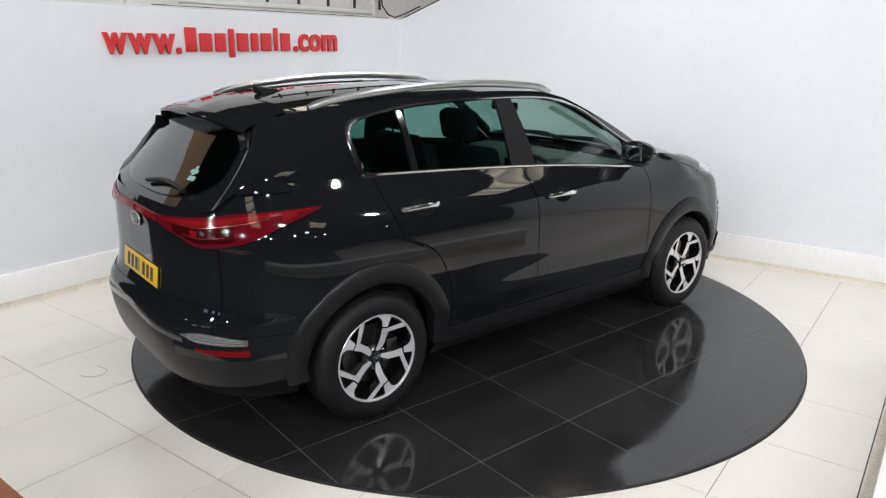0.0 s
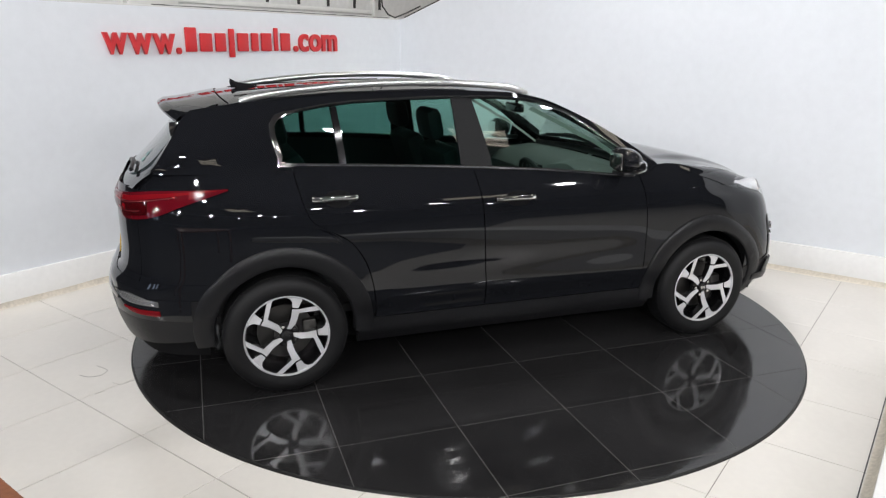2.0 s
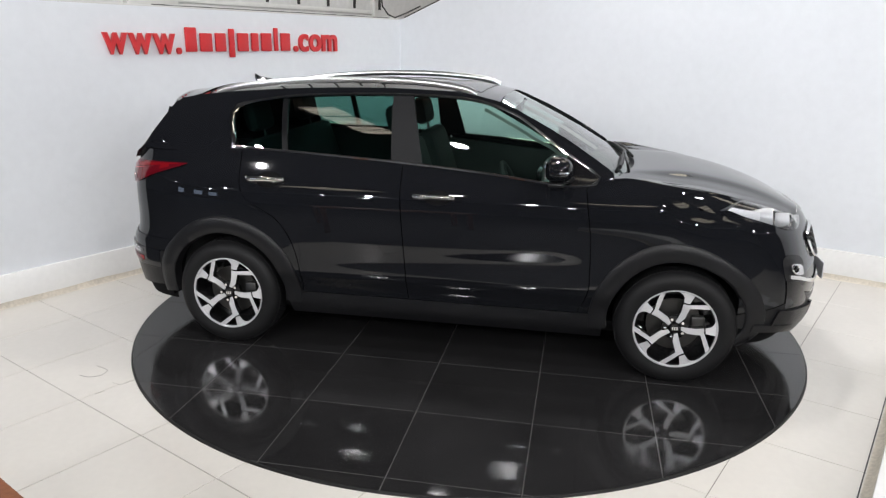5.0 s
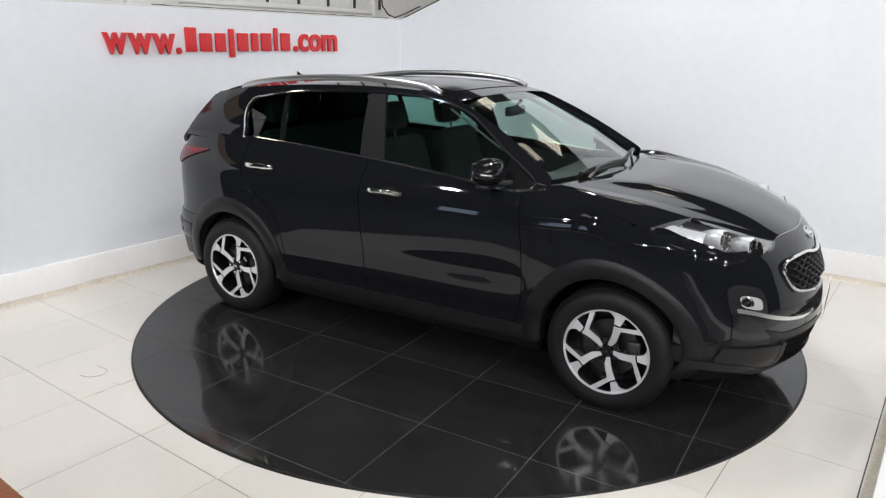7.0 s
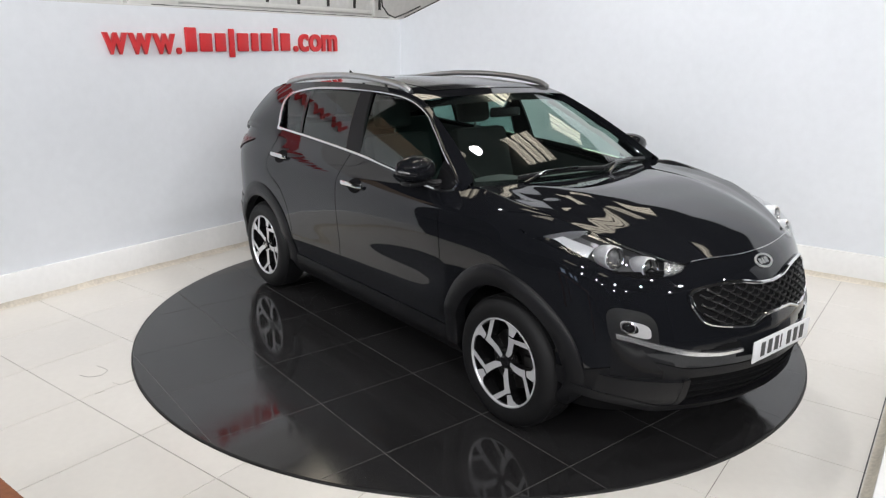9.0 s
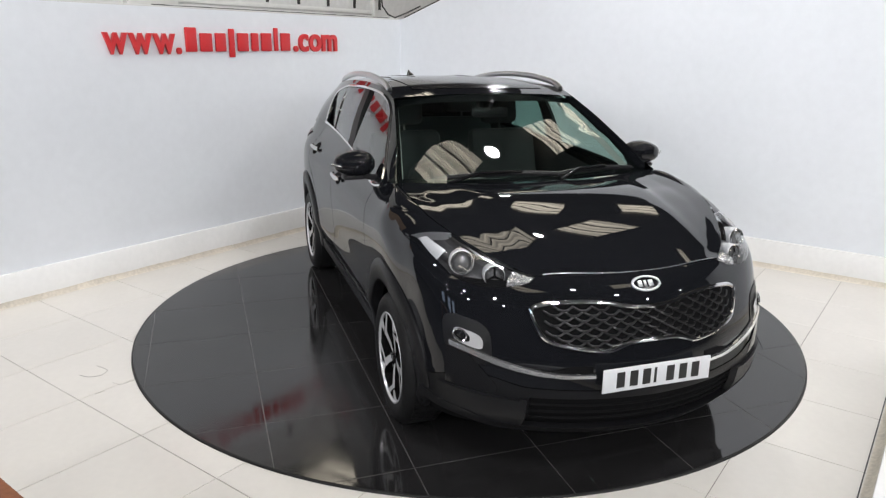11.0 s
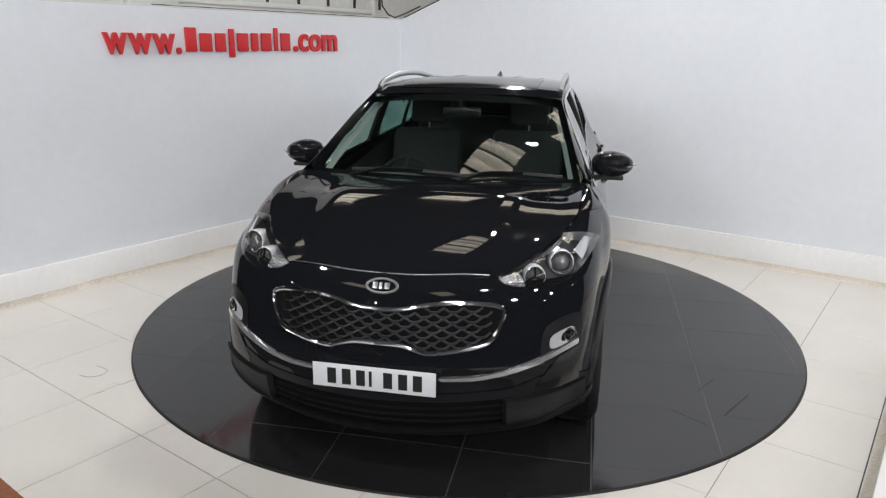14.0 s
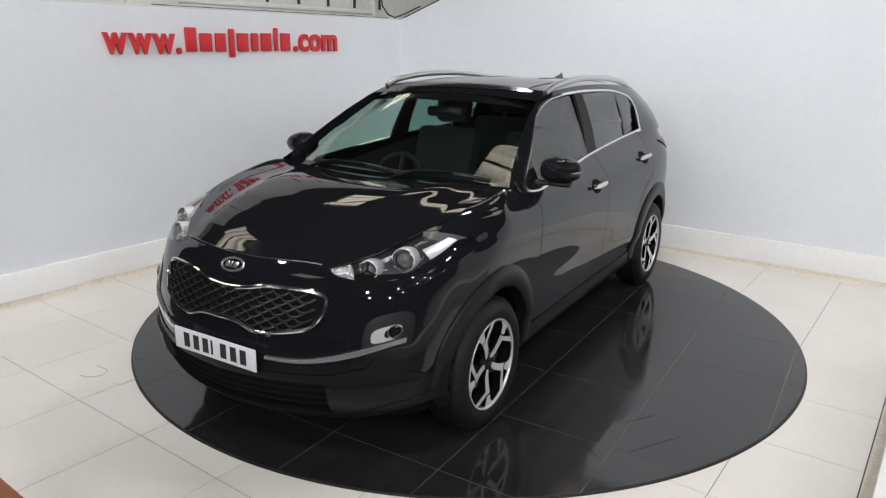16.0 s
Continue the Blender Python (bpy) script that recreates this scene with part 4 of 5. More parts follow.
    # tail lamps: a wide red band across the tail with a lens on each corner
    sa, sb, sc = s_at_y(0.30, False), s_at_y(0.62, False), s_at_x(-1.60)
    lo = lambda s: pl([(sa, 1.035), (s_at_y(0.5, False), 1.0), (sb, 0.965), (s_at_y(0.76, False), 0.985), (s_at_x(-1.80), 1.06), (sc, 1.118)], s)
    hi = lambda s: pl([(sa, 1.062), (sb, 1.092), (s_at_y(0.8, False), 1.118), (sc, 1.124)], s)
    a, b = both("tail_lamp", patch_s(sa, sc, lo, hi, 40, 10, 0.010, 0.006), M["red"], car, "dark red tail lamp lens")
    mixz = lambda f: (lambda s: lo(s) + (hi(s) - lo(s)) * f)
    for nm, s0, s1_, f0, f1, o, m, lab in (("light_bar", s_at_y(0.36, False), s_at_x(-1.66), 0.72, 0.90, 0.013, "redlit", "bright red light bar"),
                                           ("lamp_line", s_at_y(0.48, False), s_at_x(-1.86), 0.645, 0.675, 0.014, "red_line", "thin silvered line"),
                                           ("lamp_line", s_at_y(0.54, False), s_at_y(0.735, False), 0.30, 0.34, 0.014, "red_line", "thin silvered line"),
                                           ("lamp_spot", s_at_y(0.585, False), s_at_y(0.62, False), 0.36, 0.56, 0.014, "redlit", "bright red bulb"),
                                           ("lamp_core", s_at_y(0.47, False), s_at_y(0.765, False), 0.14, 0.66, 0.012, "core", "dark lamp core"),
                                           ("lamp_side", s_at_x(-1.80), s_at_x(-1.73), 0.34, 0.72, 0.012, "redlit", "bright red side marker")):
        inner = patch_s(s0, s1_, mixz(f0), mixz(f1), 20, 4, o, 0.003)
        left = mirrored(inner)
        part(nm, inner, M[m], a, lab)
        part(nm, left, M[m], b, lab)
    part("tail_band", whole(patch_s(0.0, sa, 1.032, 1.062, 14, 3, 0.012, 0.02)), M["reflector"], car, "thin red band across the tailgate")
    # reversing lamp and reflector in the bumper corner
    both("bumper_corner", patch_s(s_at_y(0.50, False), s_at_x(-1.80), lambda s: 0.452, lambda s: 0.567, 24, 6, 0.009, 0.02), M["paint"], car, "glossy black rear bumper corner")
    r0, r1 = s_at_y(0.55, False), s_at_x(-1.955)
    rl = lambda s: pl([(r0, 0.556), (r0 + 0.35 * (r1 - r0), 0.532), (r1, 0.530)], s)
    rh = lambda s: pl([(r0, 0.562), (r0 + 0.35 * (r1 - r0), 0.578), (r1, 0.556)], s)
    a, b = both("reversing_lamp", patch_s(r0, r1, rl, rh, 24, 5, 0.013, 0.02), M["clear_lamp"], car, "clear rear bumper lamp")
    for f0, f1 in ((0.10, 0.30), (0.48, 0.60), (0.78, 0.93)):
        fl = patch_s(r0 + 0.12 * (r1 - r0), r1 - 0.06 * (r1 - r0), lambda s: rl(s) + (rh(s) - rl(s)) * f0, lambda s: rl(s) + (rh(s) - rl(s)) * f1, 24, 2, 0.016, 0.006)
        left = mirrored(fl)
        part("lamp_flute", fl, M["white_lens"], a, "bright silver flute")
        part("lamp_flute", left, M["white_lens"], b, "bright silver flute")
    both("rear_reflector", patch_s(s_at_y(0.62, False), s_at_x(-1.95), lambda s: pl([(s_at_y(0.62, False), 0.492), (s_at_y(0.70, False), 0.480), (s_at_x(-1.95), 0.478)], s), lambda s: pl([(s_at_y(0.62, False), 0.504), (s_at_x(-1.95), 0.508)], s), 16, 4, 0.013, 0.02), M["reflector"], car, "red rear reflector")
    # badge and number plate
    p = skin(0, 0.99)
    badge(car, "rear_badge", Matrix.Translation(p + Vector((-0.004, 0, 0.0))) @ pose(0, 0, 0, 90, 0, -90), 0.062, 0.032)
    q, q1 = skin(0, 0.69), skin(0, 0.80)
    lean = math.degrees(math.atan2(q1.x - q.x, 0.11))
    at = Matrix.Translation(Vector(((q.x + q1.x) / 2 - 0.001, 0, 0.745))) @ pose(0, 0, 0, 0, lean, 0) @ pose(0, 0, 0, 90, 0, -90)
    part("plate_holder", box(-0.265, 0.265, -0.060, 0.060, -0.06, -0.001, 0.003, m=at), M["gloss"], car, "black plate holder")
    plate(car, "rear_plate", at, M["plate_y"], "yellow rear number plate with dark bars")
    # sticker inside the rear window
    for u0, u1, v0, v1 in ((-0.60, -0.49, 0.36, 0.40), (-0.62, -0.52, 0.28, 0.33), (-0.57, -0.53, 0.34, 0.44)):
        part("window_sticker", grid([[gate(u, v) + Vector((-0.011, 0, 0.0055)) for u in (u0, (u0 + u1) / 2, u1)] for v in (v0, v1)]), M["sticker"], car, "small pale green window sticker")
    # rear wiper
    pts = [gate(0.02 - 0.9 * k / 8 * 0.75 + 0.0, 0.16 + 0.06 * math.sin(math.pi * k / 8)) + Vector((-0.025, 0, 0.012)) for k in range(9)]
    part("rear_wiper", tube(pts, 0.012, 6), M["clad"], car, "black rear wiper")


def badge(car, name, m, a, b):
    """An oval chrome ring with plain chrome strokes on black."""
    bm = lathe([(0.001, 0.002), (0.93, 0.004), (0.93, 0.0)], 40, "z")
    for v in bm.verts:
        v.co = Vector((v.co.x * a, v.co.y * b, v.co.z))
    bmesh.ops.transform(bm, matrix=m, verts=bm.verts)
    t = part(name, bm, M["gloss"], car, "oval chrome-ringed badge")
    bm = tube([(a * math.cos(k * math.pi / 20), b * math.sin(k * math.pi / 20), 0.004) for k in range(40)], 0.0058, 6, closed=True)
    for x, w in ((-0.45, 0.16), (-0.08, 0.10), (0.33, 0.18)):
        box(a * (x - w), a * (x + w), -b * 0.45, b * 0.45, 0.003, 0.007, 0.001, bm=bm)
    bmesh.ops.transform(bm, matrix=m, verts=bm.verts)
    part("ring", bm, M["satin"], t, "bright silver ring and strokes")


def plate(car, name, m, material, label):
    t = part(name, box(-0.256, 0.256, -0.0515, 0.0515, 0, 0.006, 0.002, m=m), material, car, label)
    for k, x in enumerate((-0.175, -0.113, -0.053, -0.012, 0.06, 0.122, 0.182)):
        w = 0.006 if k == 3 else 0.0185
        part("bar", box(x - w, x + w, -0.034, 0.034, 0.0062, 0.0072, 0, m=m), M["bars"], t, "plain dark bar", smooth=False)


M["reflector"] = mat("deep_red_reflector", (0.16, 0.004, 0.007), 0.15)
M["rear_glass"] = glass("dark_rear_glass", (0.20, 0.26, 0.26))
def nose_sheet(loop, x0, out, n=72, rings=6, c=None):
    """A closed shape drawn as (y, z) in front view, laid on the nose's skin."""
    P = curve_through([(y, z, 0) for y, z in loop], n, True)
    if c is None:
        c = Vector((sum(p.x for p in P) / n, sum(p.y for p in P) / n, 0))
    return [[c.lerp(p, (k + 0.02) / (rings + 0.02)) for p in P] for k in range(rings + 1)]


def nose_point(y, z, out=0.0):
    """The nose's skin at y (to the left positive) and height z."""
    a, lo, hi = abs(y), 0.70, 1.0
    for _ in range(26):
        mid = (lo + hi) / 2
        if -skin(mid, z).y > a:
            lo = mid
        else:
            hi = mid
    p = skin(lo, z, out)
    return Vector((p.x, math.copysign(-p.y, y) if y else 0.0, p.z))


def front(car):
    # bumper skin in one piece from arch to arch, in paint above and plastic below
    e = s_at_x(1.655)
    def hi(s):
        y = -skin(s, 0.9).y
        return pl([(0.0, 0.933), (0.43, 0.922), (0.50, 0.892), (0.63, 0.872), (0.735, 0.892), (0.80, 0.955), (0.83, 1.0)], y)
    lowz = lambda s: pl([(0.0, 0.475), (0.50, 0.485), (0.70, 0.53), (0.80, 0.50), (0.9, 0.42)], -skin(s, 0.5).y)
    part("front_bumper", whole(patch_s(e, 1.0, lowz, hi, 56, 24, 0.0, 0.0)), M["paint"], car, "glossy black front bumper")
    bot = lambda s: pl([(0.0, 0.256), (0.5, 0.266), (0.60, 0.277), (0.75, 0.330), (0.9, 0.360)], -skin(s, 0.4).y)
    skb = lambda s: pl([(0.0, 0.440), (0.52, 0.440), (0.56, 0.30), (0.75, 0.330), (0.9, 0.360)], -skin(s, 0.4).y)
    part("front_skirt", whole(patch_s(e, 1.0, skb, lambda s: lowz(s) - 0.003, 56, 12, 0.004, 0.0)), M["clad"], car, "grained black plastic front skirt")
    part("lower_lip", whole(patch_s(s_at_x(1.75), 1.0, lambda s: bot(s) - 0.012, lambda s: bot(s) + 0.030, 40, 4, 0.024, 0.085)), M["clad"], car, "dark plastic lower lip")
    # grille
    up = [(0.0, 0.806), (0.10, 0.811), (0.20, 0.830), (0.30, 0.836), (0.42, 0.829), (0.478, 0.814), (0.49, 0.79), (0.474, 0.735), (0.435, 0.685), (0.33, 0.660), (0.21, 0.648), (0.16, 0.660), (0.10, 0.676)]
    loop = [(y, z) for y, z in up] + [(0.0, 0.680)] + [(-y, z) for y, z in up[:0:-1]]
    ring = curve_through([(y, z, 0) for y, z in loop], 160, True)
    rows = nose_sheet(loop, 0, 0, 160, 5, Vector((0, 0.745, 0)))
    bm = grid([[nose_point(p.x, p.y, 0.003) for p in r] for r in rows], close_v=True)
    bmesh.ops.recalc_face_normals(bm, faces=bm.faces)
    g = part("grille", bm, M["gap"], car, "black mesh grille with a chrome frame")
    part("grille_frame", tube([nose_point(p.x, p.y, 0.010) for p in ring], 0.0098, 8, closed=True), M["chrome"], g, "chrome grille frame")
    # mesh bars: staggered winged strokes in rows
    bm = bmesh.new()
    poly = [(p.x, p.y) for p in ring]
    def inside(y, z):
        c = False
        for (ax, az), (bx, bz) in zip(poly, poly[1:] + poly[:1]):
            if (az > z) != (bz > z) and y < (bx - ax) * (z - az) / (bz - az) + ax:
                c = not c
        return c
    for r in range(10):
        z = 0.653 + 0.0195 * r
        for k in range(-7, 8):
            y = 0.074 * (k + 0.5 * (r % 2))
            pts = [(y - 0.038, z + 0.010), (y - 0.016, z - 0.002), (y, z - 0.004), (y + 0.016, z - 0.002), (y + 0.038, z + 0.010)]
            if all(inside(a * 1.02, b) for a, b in pts):
                tube([nose_point(a, b, 0.008 if i in (0, 4) else 0.017) for i, (a, b) in enumerate(pts)], 0.0038, 6, bm, 1.3)
    part("grille_mesh", bm, M["mesh"], g, "satin black diamond mesh")
    # chrome bow below the grille and its dark gap
    def ribbon(y0, y1, z0f, z1f, out, n=28):
        rows = []
        for k in range(n + 1):
            y = y0 + (y1 - y0) * k / n
            a, b = z0f(y), z1f(y)
            rows.append([nose_point(-y, a + (b - a) * j / 4, out) for j in range(5)])
        return rim_sheet(rows, 0.02)
    bow = lambda y: pl([(0.0, 0.541), (0.27, 0.541), (0.36, 0.541), (0.47, 0.552), (0.62, 0.590), (0.76, 0.640), (0.79, 0.648)], y)
    both("bumper_bow", ribbon(0.262, 0.785, lambda y: bow(y) - 0.005 - 0.009 * min(1, max(0, (y - 0.3) / 0.3)), lambda y: bow(y) + 0.007, 0.014), M["white_lens"], car, "silver strip along the bumper")
    # the slot's shade as a flat dark strip on the bumper skin
    both("bumper_slot", ribbon(0.27, 0.47, lambda y: bow(y) + 0.014, lambda y: bow(y) + 0.042 - 0.04 * max(0, y - 0.36) / 0.11, 0.004), M["gap"], car, "flat dark strip for the shade in the slot above the chrome strip")
    # fog lamp housings
    def oval(cy, cz, ry, rz, out, lean=0.0, p=2.6, n=40, rings=4):
        rows = []
        for k in range(rings + 1):
            f = (k + 0.02) / (rings + 0.02)
            row = []
            for i in range(n):
                a = 2 * math.pi * i / n
                u = math.copysign(abs(math.cos(a)) ** (2 / p), math.cos(a)) * f
                v = math.copysign(abs(math.sin(a)) ** (2 / p), math.sin(a)) * f
                row.append(nose_point(-(cy + ry * u), cz + rz * v + lean * ry * u, out))
            rows.append(row)
        bm = grid(rows, close_v=True)
        bmesh.ops.recalc_face_normals(bm, faces=bm.faces)
        return bm
    a, b = both("fog_housing", oval(0.725, 0.664, 0.080, 0.088, 0.003, 0.25, 3.4), M["clad"], car, "black plastic fog lamp housing")
    for o, sg in ((a, 1), (b, -1)):
        bz = oval(0.722, 0.672, 0.048, 0.031, 0.010, 0.30, 3.2)
        lamp = oval(0.748, 0.682, 0.020, 0.022, 0.014, 0.0, 2.0)
        if sg < 0:
            bz, lamp = mirrored(bz), mirrored(lamp)
        # shade of the deep lamp recess, drawn as a dark oval over the bezel
        dark = oval(0.742, 0.680, 0.025, 0.020, 0.012, 0.30, 2.6)
        if sg < 0:
            dark = mirrored(dark)
        part("recess", dark, M["gap"], o, "flat dark oval for the shade in the fog lamp recess")
        z = part("bezel", bz, M["silver"], o, "satin silver fog lamp bezel")
    for sg in (1, -1):
        pts = [nose_point(-sg * (0.748 + 0.021 * math.cos(t)), 0.682 + 0.023 * math.sin(t), 0.015) for t in np.linspace(0, 2 * math.pi, 20, endpoint=False)]
        fl = part("fog_lamp", tube(pts, 0.004, 6, closed=True), M["chrome"], car, "small round fog lamp")
        bm = lathe([(0.001, 0.006), (0.010, 0.004), (0.019, 0.0)], 20, "x")
        bmesh.ops.transform(bm, matrix=Matrix.Translation(nose_point(-sg * 0.748, 0.682, 0.012)) @ pose(0, 0, 0, 0, 0, -sg * 48), verts=bm.verts)
        part("fog_lens", bm, M["gloss"], fl, "dark glass fog lens")
    # lower bumper corners and air intake
    both("side_intake", ribbon(0.63, 0.80, lambda y: 0.450 + 0.06 * (y - 0.61), lambda y: bow(y) - 0.028 - 0.9 * max(0, 0.72 - y), 0.006), M["gloss"], car, "dark recess below the bumper strip")
    both("corner_wing", ribbon(0.53, 0.82, lambda y: 0.280 + 0.22 * (y - 0.53), lambda y: 0.425 + 0.12 * (y - 0.53), 0.020, 20), M["clad"], car, "angled dark plastic bumper corner")
    rows = [[nose_point(y, z, -0.055) for z in np.linspace(0.255, 0.455, 5)] for y in np.linspace(-0.60, 0.60, 40)]
    intake = part("air_intake", grid(rows), M["gap"], car, "dark recessed lower air intake")
    for z in (0.335, 0.368, 0.402):
        part("slat", tube([nose_point(y, z, -0.012) for y in np.linspace(-0.54, 0.54, 30)], 0.008, 6, flat=0.6), M["gap"], intake)
    # badge and plate
    badge(car, "front_badge", Matrix.Translation(Vector((2.112, 0, 0.884))) @ pose(0, 0, 0, 90, 0, 90) @ pose(0, 0, 0, -46, 0, 0), 0.064, 0.032)
    plate(car, "front_plate", Matrix.Translation(Vector((2.248, 0, 0.537))) @ pose(0, 0, 0, 90, 0, 90), M["plate_w"], "white front number plate with dark bars")
    both("corner_fin", ribbon(0.515, 0.545, lambda y: 0.285, lambda y: 0.436, 0.022, 4), M["clad"], car, "upright fin beside the air intake")


def lamp_low(u):
    """The lower border of the headlamp on the wing: plan x and height."""
    x = pl([(0.0, 2.00), (0.10, 2.03), (0.3, 2.035), (0.5, 1.965), (0.75, 1.77), (1.0, 1.50)], u)
    z = pl([(0.0, 0.912), (0.10, 0.888), (0.3, 0.872), (0.5, 0.892), (0.75, 0.975), (1.0, 1.078)], u)
    return x, z


def lamp_point(u, v, out=0.0):
    """u from the nose end to the tail end, v from the lower to the upper border."""
    yl = pl([(0.0, 0.452), (0.10, 0.50), (0.3, 0.63), (0.5, 0.735), (0.75, 0.815), (1.0, 0.80)], u)
    z = lamp_low(u)[1]
    a = nose_point(-yl, z)
    if u > 0.60:
        # the tail of the lamp follows the top edge of the wing
        f = min(1, (u - 0.60) / 0.18)
        xw = pl([(0.60, 1.885), (0.75, 1.745), (1.0, 1.475)], u)
        a = a.lerp(skin(s_at_x(xw), min(top_z(xw), wing_hi(xw)) - 0.004), f * f * (3 - 2 * f))
    x = pl([(0.0, 2.0), (0.25, 1.915), (0.5, 1.80), (0.75, 1.645), (1.0, 1.475)], u)
    b = Vector((x, -edge_y(x) - 0.004, edge_z(x) - 0.003))
    bulge = 0.030 * math.sin(math.pi * v) * math.sin(math.pi * min(0.96, max(0.04, u))) ** 0.6 + out
    return a.lerp(b, v) + Vector((0.55, -0.5, 0.67)) * bulge


def headlamps(car):
    rows = [[lamp_point(u, v, -0.078 if 1 < j < 7 else -0.060 if 0 < j < 8 else -0.006) for j, v in enumerate(np.linspace(0, 1, 9))] for u in np.linspace(0, 0.75, 31)]
    a, b = both("headlamp", grid(rows), M["lampbox"], car, "clear headlamp with chrome projector rings")
    lens = grid([[lamp_point(u, v, 0.004) for v in np.linspace(0, 1, 11)] for u in np.linspace(0, 0.75, 31)])
    cap = grid([[lamp_point(0.75, v, o) for v in np.linspace(0, 1, 9)] for o in (0.003, -0.03, -0.078)])
    part("lamp_end", mirrored(cap), M["lamp_white"], b, "pale inner end of the lamp")
    part("lamp_end", cap, M["lamp_white"], a, "pale inner end of the lamp")
    both("wing_tip", grid([[lamp_point(u, v, 0.003) for v in np.linspace(0, 1, 9)] for u in np.linspace(0.748, 1, 16)]), M["paint"], car, "glossy black wing tip behind the headlamp")
    part("lens", mirrored(lens), M["lens"], b, "clear lens")
    part("lens", lens, M["lens"], a, "clear lens")
    for o, sg in ((a, 1), (b, -1)):
        def put(nm, bm, m, lab=""):
            if sg < 0:
                for v in bm.verts:
                    v.co.y = -v.co.y
                bmesh.ops.reverse_faces(bm, faces=bm.faces)
            return part(nm, bm, m, o, lab)
        for u, v, r in ((0.325, 0.50, 0.041), (0.56, 0.46, 0.048)):
            p = lamp_point(u, v, -0.030)
            m = Matrix.Translation(p + Vector((0.004, 0, 0))) @ pose(0, 0, 0, 0, -6, -14)
            bm = lathe([(r * 1.02, -0.05), (r * 1.02, 0.012), (r * 0.95, 0.016), (r * 0.84, 0.010), (r * 0.80, -0.005)], 36, "x")
            bmesh.ops.transform(bm, matrix=m, verts=bm.verts)
            put("lamp_ring", bm, M["chrome"], "chrome projector ring")
            bm = lathe([(r * 0.72, -0.105), (r * 0.98, -0.075), (r * 1.10, -0.035), (r * 1.09, 0.006), (r * 1.0, 0.008)], 36, "x")
            bmesh.ops.transform(bm, matrix=m, verts=bm.verts)
            put("lamp_barrel", bm, M["lamp_white"], "pale silver projector barrel")
            bm = lathe([(0.001, 0.008), (r * 0.4, 0.005), (r * 0.7, -0.004), (r * 0.82, -0.014)], 28, "x")
            bmesh.ops.transform(bm, matrix=m, verts=bm.verts)
            put("projector", bm, M["clear_lamp"], "dark glass projector lens")
            for k in range(3 if u < 0.4 else 0):
                t = radians(90 + 120 * k)
                bm = tube([(0.012, 0.002 * math.cos(t), 0.002 * math.sin(t)), (0.006, r * 0.80 * math.cos(t), r * 0.80 * math.sin(t))], 0.0045, 5)
                bmesh.ops.transform(bm, matrix=m, verts=bm.verts)
                put("lamp_spoke", bm, M["gap"], "dark spoke across the projector")
        put("side_reflector", grid([[lamp_point(u, v, -0.012) for v in np.linspace(0.10, 0.45, 5)] for u in np.linspace(0.645, 0.735, 12)]), M["lamp_white"], "pale side reflector")
        # turn lamp with fluted face
        rows = [[lamp_point(u, v, -0.012 + 0.004 * math.sin(40 * v) * math.sin(90 * u)) for v in np.linspace(0.10, 0.92, 22)] for u in np.linspace(0.03, 0.215, 18)]
        put("turn_lamp", grid(rows), M["white_lens"], "fluted silver turn lamp")
        # bright strip along the upper edge
        rows = [[lamp_point(u, v, -0.010) for v in np.linspace(0.84, 0.95, 4)] for u in np.linspace(0.40, 0.74, 20)]
        put("lamp_strip", grid(rows), M["chrome"], "thin chrome strip along the lamp's upper edge")


